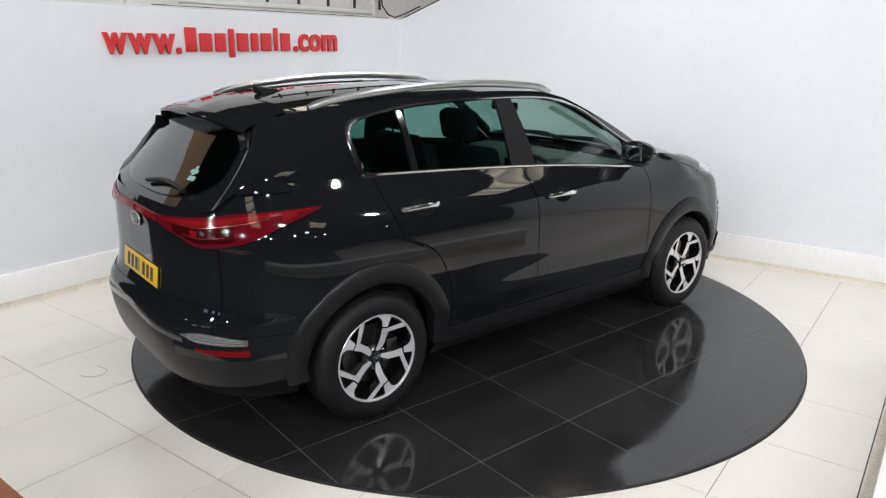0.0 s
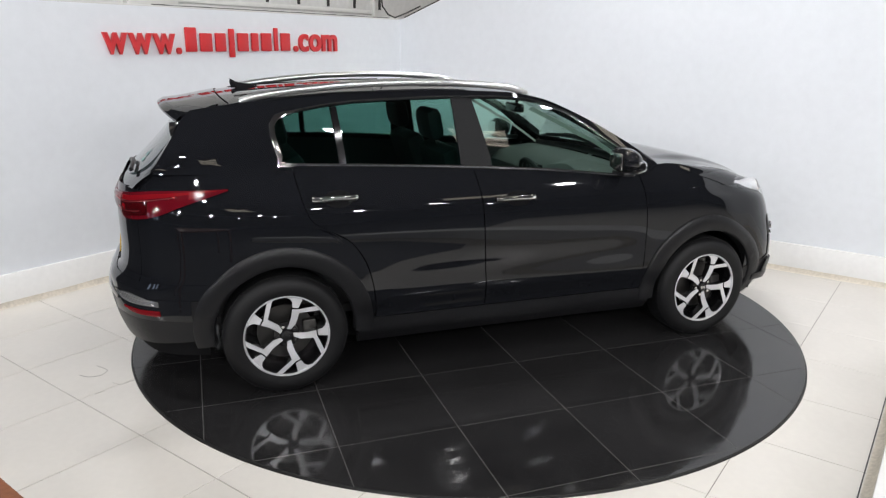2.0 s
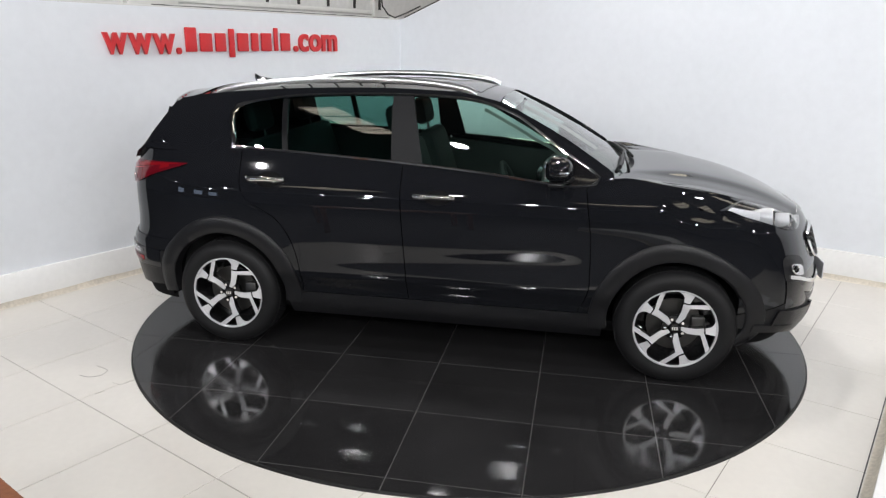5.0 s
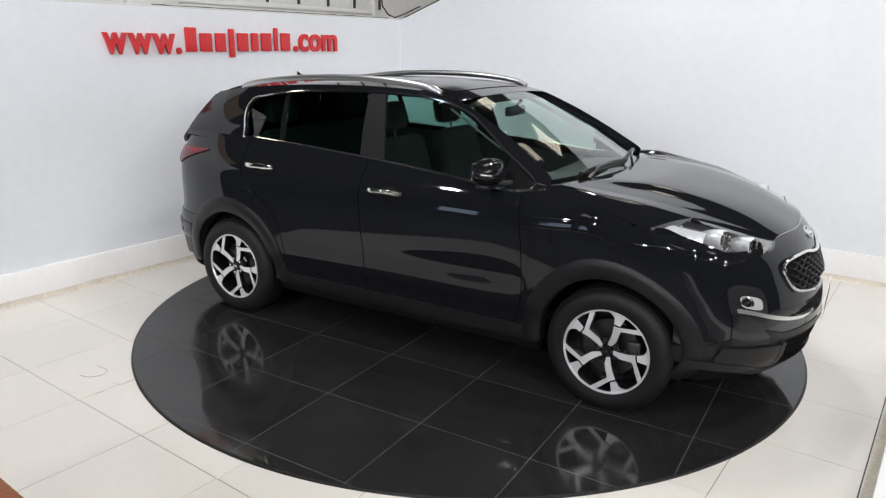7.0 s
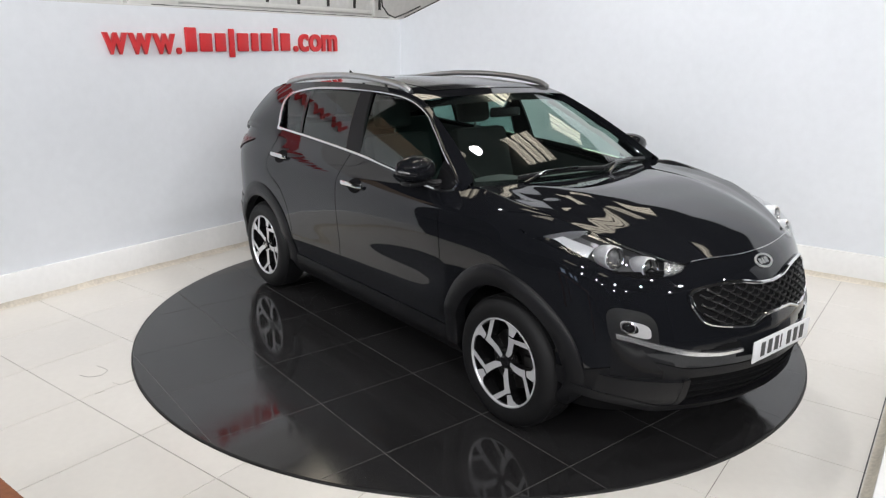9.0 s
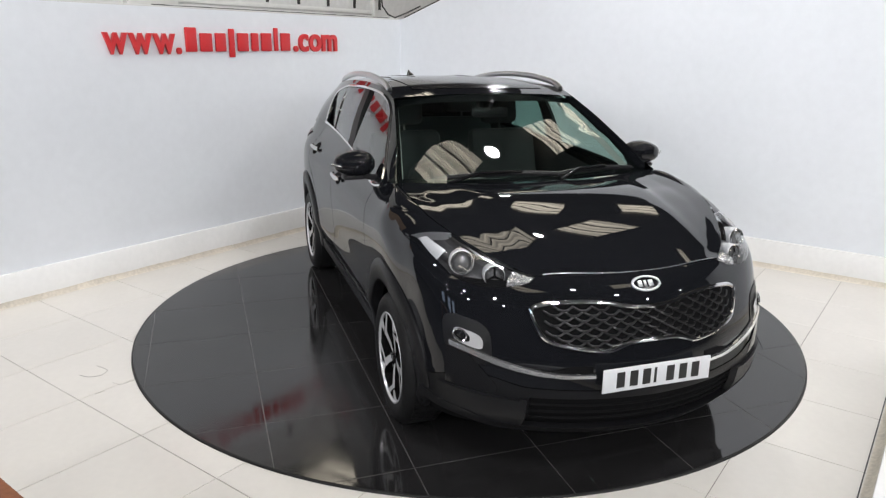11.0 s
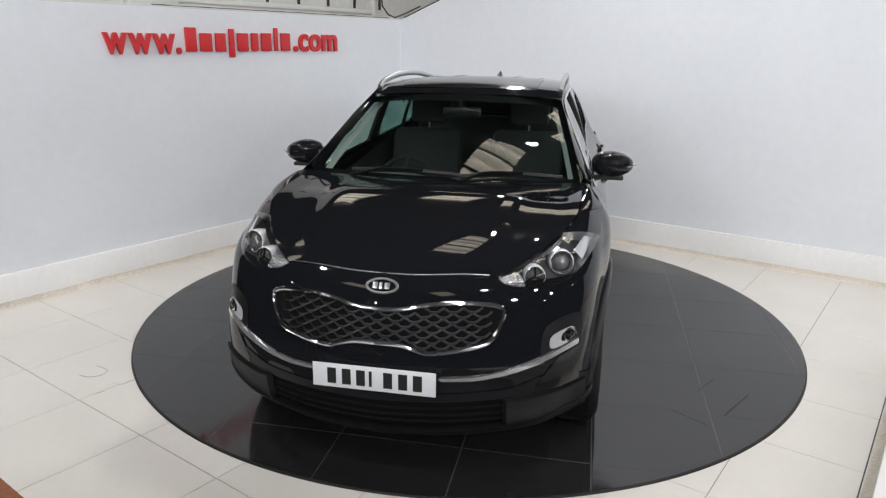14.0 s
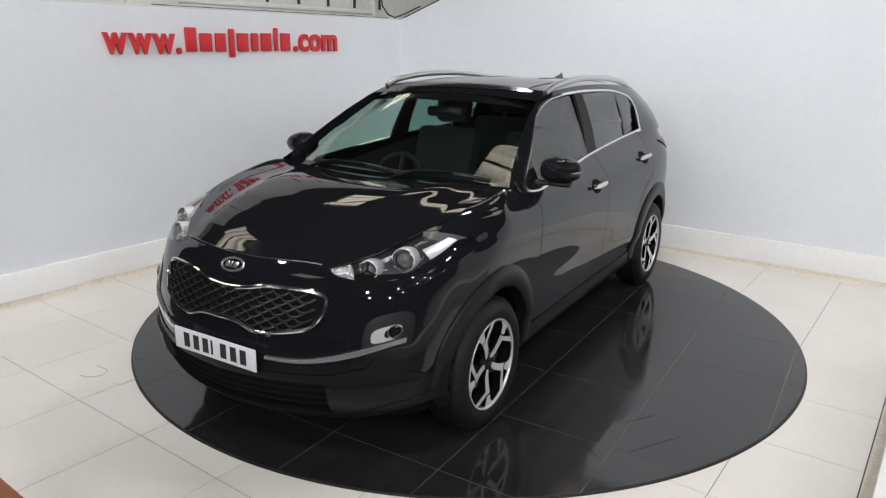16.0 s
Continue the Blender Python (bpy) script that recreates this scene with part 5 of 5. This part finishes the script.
def side_details(car):
    # door handles
    for x0, z in ((-1.055, 1.060), (-0.035, 1.008)):
        def on(x, z, o):
            return skin(s_at_x(x), z, o)
        pts = [on(x0 - 0.115 + 0.23 * k / 12, z + 0.002 * math.cos(math.pi * (k / 6 - 1)), 0.012 + 0.024 * math.sin(math.pi * k / 12) ** 0.5) for k in range(13)]
        a, b = both("door_handle", tube(pts, 0.0105, 10, flat=1.5), M["chrome"], car, "chrome door handle")
        # the cup's shade as a flat dark patch on the door skin
        rows = []
        for k in range(5):
            f = k / 4
            rows.append([on(x0 + 0.02 + 0.075 * f * math.cos(t), z - 0.008 + 0.042 * f * math.sin(t), 0.002) for t in np.linspace(0, 2 * math.pi, 25)[:-1]])
        bm = grid(rows, close_v=True)
        bmesh.ops.recalc_face_normals(bm, faces=bm.faces)
        left = mirrored(bm)
        part("handle_cup", bm, M["gap"], a, "flat dark patch for the shade in the handle cup")
        part("handle_cup", left, M["gap"], b, "flat dark patch for the shade in the handle cup")
    # mirrors
    def mirror(sg):
        b2 = bmesh.new()
        bmesh.ops.create_uvsphere(b2, u_segments=28, v_segments=18, radius=1)
        for v in b2.verts:
            x, y, z = v.co
            sgn = lambda t, p: math.copysign(abs(t) ** p, t)
            X = 0.096 * sgn(x, 0.9)
            if x < -0.2:
                X *= 0.55
            v.co = Vector((0.635 + X - 0.035 * y * 0, -0.918 + 0.116 * sgn(y, 0.85) , 1.194 + 0.072 * sgn(z, 0.78) - 0.018 * max(0, -y) * z))
        if sg < 0:
            b2 = mirrored(b2)
        t = part("door_mirror", b2, M["paint"], car, "glossy black door mirror")
        def sub(nm, bm, m, lab):
            part(nm, mirrored(bm) if sg < 0 else bm, m, t, lab)
        sub("mirror_lower", box(0.600, 0.685, -0.985, -0.855, 1.108, 1.132, 0.010), M["clad"], "black plastic mirror base")
        sub("mirror_arm", tube([(0.66, -0.87, 1.130), (0.70, -0.83, 1.122), (0.74, -0.78, 1.130)], 0.022, 8, flat=0.8), M["clad"], "black mirror arm")
        sub("mirror_glass", box(0.581, 0.588, -0.985, -0.860, 1.150, 1.238, 0.003), M["chrome"], "mirror glass")
        sub("side_repeater", tube([(0.665, -1.045, 1.196), (0.700, -1.01, 1.190), (0.714, -0.95, 1.186), (0.716, -0.90, 1.184)], 0.007, 6), M["white_lens"], "clear turn repeater strip")
    mirror(1)
    mirror(-1)


def wheel(car, hx, sg, turn):
    """An alloy wheel with five split spokes and a tyre."""
    w = new("wheel")
    w.parent = car
    w.matrix_basis = Matrix.Translation((hx, sg * -0.795, HUB_Z)) @ pose(0, 0, 0, 0, turn, 0 if sg > 0 else 180)
    R, r = 0.331, 0.225
    prof = [(r - 0.006, 0.085), (r + 0.006, 0.104), (r + 0.030, 0.112), (0.280, 0.113), (0.303, 0.104), (0.320, 0.088), (0.328, 0.068), (R, 0.04), (R, 0.0), (R, -0.04), (0.328, -0.068), (0.315, -0.09), (0.27, -0.11), (r + 0.01, -0.10)]
    part("tyre", lathe([(a, -h) for a, h in prof], 64, "y"), M["tyre"], w, "black rubber tyre")
    # tread blocks
    bm = bmesh.new()
    for row in (-0.055, -0.02, 0.02, 0.055):
        for k in range(60):
            m = pose(0, 0, 0, 0, 6 * k + (3 if row in (-0.02, 0.055) else 0), 0) @ Matrix.Translation((R - 0.0045, row, 0))
            box(0, 0.006, -0.014, 0.014, -0.014, 0.014, 0, bm=bm, m=m)
    part("tread", bm, M["tyre"], w, smooth=False)
    part("rim", lathe([(r - 0.004, -0.095), (r + 0.003, -0.105), (r + 0.001, -0.108), (r - 0.004, -0.107), (r - 0.008, -0.099)], 64, "y"), M["alloy"], w, "machined alloy rim")
    part("barrel", lathe([(r - 0.004, -0.094), (r - 0.014, -0.096), (r - 0.018, -0.06), (r - 0.024, 0.02), (0.06, 0.03)], 48, "y"), M["dark_alloy"], w)
    part("brake_disc", lathe([(0.05, -0.018), (0.150, -0.018), (0.150, -0.006), (0.05, -0.006)], 48, "y"), M["disc"], w, "steel brake disc")
    part("caliper", box(0.09, 0.165, -0.05, 0.0, -0.055, 0.055, 0.012), M["disc"], w, "grey brake caliper")
    # spokes: each a bent Y, bright on its face and dark on its flanks
    arm = [(0.034, 0.008), (0.070, 0.004), (0.107, 0.002), (0.153, 0.008), (0.155, -0.020), (0.187, -0.108), (0.184, -0.118), (0.169, -0.136), (0.137, -0.034), (0.069, -0.031), (0.034, -0.013)]
    pad = [(0.161, 0.009), (0.190, 0.016), (0.203, 0.028), (0.2115, 0.052), (0.2185, 0.0), (0.2165, -0.034), (0.163, -0.023)]
    for k in range(5):
        for nm, outline, lab in (("spoke", arm, "machined spoke with dark flanks"), ("spoke_pad", pad, "machined spoke end")):
            bm = bmesh.new()
            face = [bm.verts.new((x, -0.099 + 0.022 * max(0, 1 - math.hypot(x, z) / 0.16), z)) for x, z in outline]
            back_ = [bm.verts.new((x * 0.995, -0.050, z * 0.92)) for x, z in outline]
            bm.faces.new(face)
            for i in range(len(outline)):
                f = bm.faces.new((face[i], back_[i], back_[(i + 1) % len(outline)], face[(i + 1) % len(outline)]))
                f.material_index = 1
            bmesh.ops.recalc_face_normals(bm, faces=bm.faces)
            bmesh.ops.triangulate(bm, faces=[f for f in bm.faces if len(f.verts) > 4])
            bmesh.ops.transform(bm, matrix=pose(0, 0, 0, 0, 72 * k, 0), verts=bm.verts)
            part(nm, bm, [M["alloy"], M["dark_alloy"]], w, lab, smooth=False)
        nut = lathe([(0.001, -0.088), (0.008, -0.088), (0.009, -0.070)], 10, "y")
        bmesh.ops.transform(nut, matrix=pose(0, 0, 0, 0, 72 * k + 36, 0) @ Matrix.Translation((0.052, 0, 0)), verts=nut.verts)
        part("wheel_nut", nut, M["chrome"], w)
    part("hub", lathe([(0.070, -0.055), (0.068, -0.074), (0.036, -0.078), (0.036, -0.055)], 30, "y"), M["dark_alloy"], w)
    part("centre_cap", lathe([(0.001, -0.092), (0.024, -0.091), (0.030, -0.086), (0.031, -0.07)], 30, "y"), M["gloss"], w, "black centre cap")
    bm = bmesh.new()
    for x in (-0.012, 0.0, 0.012):
        box(x - 0.0035, x + 0.0035, -0.0945, -0.091, -0.009, 0.009, 0, bm=bm)
    part("cap_mark", bm, M["chrome"], w, smooth=False)
    return w


def cabin(car):
    """Seats, dashboard, wheel and linings seen through the glass."""
    part("cabin_floor", box(-1.8, 0.95, -0.72, 0.72, 0.36, 0.42, 0.02), M["trim"], car, "dark cabin floor")
    # dashboard
    rows = []
    for y in np.linspace(-0.70, 0.70, 17):
        row = []
        hood = 0.045 * math.exp(-((y + 0.36) / 0.17) ** 2)
        for x, z in ((0.98, 1.075), (0.85, 1.085), (0.70, 1.075 + hood), (0.58, 1.045 + hood), (0.52, 0.98), (0.50, 0.80), (0.55, 0.45)):
            row.append(Vector((x - 0.06 * abs(y) ** 2, y, z)))
        rows.append(row)
    part("dashboard", grid(rows), M["trim2"], car, "dark grey dashboard")
    part("infotainment_screen", box(0.49, 0.52, -0.13, 0.13, 0.93, 1.05, 0.008), M["gloss"], car, "dark dashboard screen")
    m = Matrix.Translation((0.36, -0.36, 0.96)) @ pose(0, 0, 0, 0, 66, 0)
    bm = tube([(0.185 * math.cos(a), 0.185 * math.sin(a), 0) for a in np.linspace(0, 2 * math.pi, 36, endpoint=False)], 0.015, 8, closed=True)
    lathe([(0.001, 0.01), (0.07, 0.0), (0.075, -0.03)], 20, "z", bm)
    for a in (0, 180, 90):
        t = radians(a)
        tube([(0.06 * math.cos(t), 0.06 * math.sin(t), -0.01), (0.18 * math.cos(t), 0.18 * math.sin(t), 0)], 0.016, 6, bm)
    bmesh.ops.transform(bm, matrix=m, verts=bm.verts)
    part("steering_wheel", bm, M["trim"], car, "black steering wheel")

    def seat(x, y, w, rest=True):
        s = part("seat", box(x - 0.26, x + 0.28, y - w / 2, y + w / 2, 0.50, 0.68, 0.05), M["trim"], car, "dark fabric car seat")
        bm = box(-0.06, 0.07, -w / 2, w / 2, 0.0, 0.62, 0.05, m=Matrix.Translation((x - 0.24, y, 0.66)) @ pose(0, 0, 0, 0, -18, 0))
        part("seat_back", bm, M["trim"], s)
        for yy in ((0,) if w < 0.6 else (-0.4, 0.4)):
            bm = box(-0.05, 0.05, -0.14, 0.14, 0.0, 0.19, 0.045, m=Matrix.Translation((x - 0.455, y + yy, 1.285)) @ pose(0, 0, 0, 0, -12, 0))
            part("headrest", bm, M["trim"], s)
            part("headrest_post", tube([(x - 0.43, y + yy, 1.22), (x - 0.45, y + yy, 1.32)], 0.008, 6), M["disc"], s)
    seat(0.10, -0.36, 0.50)
    seat(0.10, 0.36, 0.50)
    seat(-0.82, 0.0, 1.30)
    # linings: headliner, pillars, doors
    rows = [[Vector((x, pl(CANT_Y, x) * u * 0.96, crown(x, pl(CANT_Y, x) * u * 0.96) - 0.035)) for u in np.linspace(-1, 1, 13)] for x in np.linspace(0.20, -1.72, 14)]
    part("headliner", grid(rows), M["headliner"], car, "pale grey headliner")
    both("door_lining", grid([[Vector((x, -0.71 + 0.02 * (z - 0.5), z)) for z in (0.42, 0.7, 0.95, top_z(x) - 0.02)] for x in np.linspace(-1.75, 0.92, 16)]), M["trim"], car, "dark door lining")
    part("load_cover", box(-1.98, -1.30, -0.62, 0.62, 1.07, 1.085, 0.004), M["trim"], car, "dark luggage cover")
    part("tail_lining", box(-2.02, -1.99, -0.60, 0.60, 0.45, 1.07, 0.005), M["trim"], car, "dark tailgate lining")
    part("interior_mirror", box(0.33, 0.37, -0.12, 0.12, 1.40, 1.46, 0.015), M["gloss"], car, "dark interior mirror")
    part("mirror_stem", tube([(0.36, 0, 1.46), (0.39, 0, 1.50)], 0.012, 6), M["gloss"], car)
    both("pillar_lining", grid([[ws_point(-0.97, v) + Vector((-0.03, 0.0, -0.03)), ws_point(-0.93, v) + Vector((-0.05, 0, -0.05))] for v in np.linspace(0, 1, 10)]), M["headliner"], car, "pale screen pillar lining")


M["mesh"] = vary(mat("satin_black_mesh", (0.007, 0.007, 0.0075), 0.36, 0.0, 0.0, 0.35), 20, 0.1)
M["lampbox"] = mat("dark_lamp_housing", (0.12, 0.12, 0.125), 0.22, 0.35)
M["lamp_white"] = mat("pale_lamp_barrel", (0.66, 0.67, 0.69), 0.28, 0.25)
M["silver"] = vary(mat("silver_reflector", (0.72, 0.72, 0.73), 0.22, 0.45), 10, 0.05)


def build_car():
    car = thing("car", "glossy black family crossover car with silver roof rails", "car")
    shell(car)
    upper_flank(car)
    bonnet(car)
    roof(car)
    screens(car)
    tail(car)
    front(car)
    headlamps(car)
    side_details(car)
    for hx, sg, a in ((XF, 1, -3), (XR, 1, -3), (XF, -1, 22), (XR, -1, 50)):
        wheel(car, hx, sg, a)
    cabin(car)
    return car


# ------------------------------------------------------------------ sign, upper ledge, plinth, desk
def on_wall(s, z, out):
    """A place on the signed wall: s from the corner (negative away from it)."""
    return CORNER + s * DL + (out - 0.03) * NL + Vector((0, 0, z))


def wall_frame(s, z, out):
    p = on_wall(s, z, out)
    return Matrix(((DL.x, 0, NL.x, p.x), (DL.y, 0, NL.y, p.y), (0, 1, 0, p.z), (0, 0, 0, 1)))


def letters(text, s0, s1, z0, height, parent):
    """Standing letters of a word between two places along the wall, each letter a part."""
    made, x = [], 0.0
    for ch in text:
        cu = bpy.data.curves.new("letter", "FONT")
        cu.body, cu.extrude, cu.offset = ch, 0.012, 0.024
        ob = bpy.data.objects.new("letter", cu)
        scene.collection.objects.link(ob)
        bpy.context.view_layer.update()
        me = bpy.data.meshes.new_from_object(ob.evaluated_get(bpy.context.evaluated_depsgraph_get()))
        bpy.data.objects.remove(ob)
        xs = [v.co.x for v in me.vertices]
        w = max(xs) - min(xs)
        made.append((me, x - min(xs), w))
        x += w + 0.05
    k = (s1 - s0) / (x - 0.05)
    for me, dx, w in made:
        for v in me.vertices:
            v.co = Vector(((v.co.x + dx) * k, v.co.y * height / 0.52, v.co.z + 0.012))
        me.materials.clear()
        me.materials.append(M["sign"])
        ob = new("letter", me)
        ob.parent = parent
        ob.matrix_basis = wall_frame(s0, z0, 0.006)


def wall_sign():
    t = thing("wall_sign", "raised red web address lettering on the white wall", "sign")
    letters("www.", -3.462, -2.80, 1.752, 0.166, t)
    letters(".com", -1.575, -1.0, 1.774, 0.165, t)
    # the name in between as plain bars of its letters' sizes
    x, bars = -2.755, [(0.105, 0, 0.195), (0.115, 0, 0.150), (0.105, 0, 0.152), (0.055, -0.05, 0.19), (0.115, 0, 0.155), (0.075, 0, 0.157), (0.115, 0, 0.158), (0.042, 0, 0.205), (0.110, 0, 0.160)]
    gap = (1.13 - sum(b[0] for b in bars)) / 8
    for w, lo, hi in bars:
        bm = box(0, w, lo, hi, 0.0, 0.024, 0.007, m=wall_frame(x, 1.762 + 0.008 * (x + 2.7), 0.006))
        part("bar", bm, M["sign"], t, "plain red bar")
        x += w + gap


def slab_on_wall(name, s0, s1, z0, z1, o0, o1, material, label, category, bevel=0.004):
    bm = box(s0, s1, z0, z1, o0, o1, bevel, m=wall_frame(0, 0, 0))
    return tagged(new(name, finish(bm, name, material, angle=30)), label, category)


def upper_ledge():
    cap = slab_on_wall("wall_cap", -WEST_END, 0.55, 2.1055, 2.118, -0.62, -0.012, M["panel"], "pale ledge on top of the signed wall", "ledge", 0.002)
    tagged(cap, kind="structure")
    slab_on_wall("cardboard_box", -4.6, -3.68, 2.119, 2.62, -0.60, -0.40, M["card"], "brown cardboard box on the ledge", "box")
    slab_on_wall("white_panel", -3.66, -3.24, 2.119, 3.1, -0.60, -0.50, M["panel"], "off-white upright panel on the ledge", "panel")
    slab_on_wall("grey_panel", -3.235, -2.955, 2.119, 3.1, -0.60, -0.51, M["greyp"], "grey upright panel on the ledge", "panel")
    slab_on_wall("white_panel", -2.945, -2.46, 2.119, 3.1, -0.60, -0.47, M["panel"], "off-white upright panel on the ledge", "panel")
    t = thing("slotted_partition", "pale grey partition with rails and dark slots", "partition")
    def sub(nm, s0, s1, z0, z1, o0, o1, m, lab=""):
        part(nm, box(s0, s1, z0, z1, o0, o1, 0.003, m=wall_frame(0, 0, 0)), m, t, lab)
    sub("backing", -2.455, 2.6, 2.119, 3.1, -0.61, -0.56, M["greyp"])
    sub("rail", -2.455, 0.16, 2.150, 2.166, -0.56, -0.52, M["panel"])
    sub("rail", -2.455, 0.16, 2.182, 2.222, -0.56, -0.53, M["panel"])
    sub("post", 0.162, 0.19, 2.119, 3.1, -0.56, -0.50, M["panel"])
    for s in (-1.40, -0.98, -0.55, -0.13, 0.30):
        sub("slot", s, s + 0.032, 2.235, 2.70, -0.56, -0.545, M["cable"], "dark slot")
    # cable along the ledge and a hanging loop
    rows = [on_wall(-2.98 + 2.9 * k / 30, 2.123 + 0.006 * noise.noise(Vector((k * 0.7, 0, 0))), -0.06) for k in range(31)]
    c = thing("cable", "thin black cable lying along the ledge", "cable")
    part("run", tube(rows, 0.005, 6), M["cable"], c)
    c = thing("cable", "thin black cable along the raked wall top", "cable")
    part("run", tube([CORNER + float(s) * DR - 0.05 * NR + Vector((0, 0, 2.125 + 0.3653 * float(s))) for s in np.linspace(0.02, 1.7, 12)], 0.006, 6), M["cable"], c)
    c = thing("cable", "black cable hanging in a loop over the ledge", "cable")
    part("loop", tube([on_wall(0.20, 2.9, -0.44), on_wall(0.21, 2.42, -0.44), on_wall(0.24, 2.27, -0.44), on_wall(0.32, 2.18, -0.42), on_wall(0.42, 2.15, -0.40), on_wall(0.60, 2.20, -0.40), on_wall(0.90, 2.30, -0.40)], 0.009, 6), M["cable"], c)


def side_plinth():
    a0, a1, b0, b1 = 2.635, 2.93, -4.0, 0.66
    m = Matrix(((E1.x, E2.x, 0, 0), (E1.y, E2.y, 0, 0), (0, 0, 1, 0), (0, 0, 0, 1)))
    ob = new("plinth", finish(box(a0, a1, b0, b1, 0.001, 0.24, 0.008, m=m), "plinth", M["kerb"], angle=30))
    tagged(ob, "low white painted plinth beside the turntable", "plinth", kind="structure")
    rows = [[m @ Vector((a0 - 0.001 - 0.05 * (1 - math.sin(t)), b0 + (b1 - b0) * k / 30, 0.001 + 0.07 * (1 - math.cos(t)))) for t in [math.pi / 2 * s / 5 for s in range(6)]] for k in range(31)]
    bm = grid(rows)
    bmesh.ops.recalc_face_normals(bm, faces=bm.faces)
    tagged(new("trim_plinth", finish(bm, "trim_plinth", M["tan"])), "dusty beige sealant fillet along the plinth", "trim", kind="structure")
    part_ = box(a0 - 0.062, a0 - 0.056, b0, b1, 0.0005, 0.002, 0, m=m)
    tagged(new("trim_joint", finish(part_, "trim_joint", M["cable"], smooth=False)), "dark joint along the plinth", "trim", kind="structure")


def desk():
    t = thing("wooden_desk", "varnished brown wooden desk with a worn edge", "desk")
    m = Matrix.Translation((-1.194, -3.222, 0)) @ pose(0, 0, 0, 0, 0, -35.6)
    part("desktop", box(-0.9, 0.55, -0.62, 0.0, 0.722, 0.75, 0.004, m=m), M["wood"], t)
    for x in (-0.84, 0.49):
        for y in (-0.56, -0.06):
            part("leg", box(x - 0.025, x + 0.025, y - 0.025, y + 0.025, HALL_Z, 0.722, 0.004, m=m), M["wood"], t)


M["card"] = vary(mat("brown_cardboard", (0.34, 0.22, 0.13), 0.8), 5, 0.15, 0.05, 60)
M["greyp"] = vary(mat("grey_panel_paint", (0.66, 0.66, 0.65), 0.5), 2.0, 0.1, 0.05, 40)
wall_sign()
upper_ledge()
side_plinth()
desk()

table = turntable()
car_thing = build_car()


# ------------------------------------------------------------------ motion of the turntable and the car on it
def motions():
    turn0, rate, off = 41.42, -10.07, Vector((-0.019, 0.0095, 0))
    rows_t, rows_c = [], []
    for k in range(33):
        t = 0.5 * k
        a = turn0 + rate * t
        p = Matrix.Rotation(radians(a), 3, "Z") @ off
        rows_t.append((t, pose(0, 0, 0, 0, 0, a)))
        rows_c.append((t, pose(p.x, p.y, TOP, 0, 0, a)))
    walk(table, rows_t)
    walk(car_thing, rows_c)


motions()
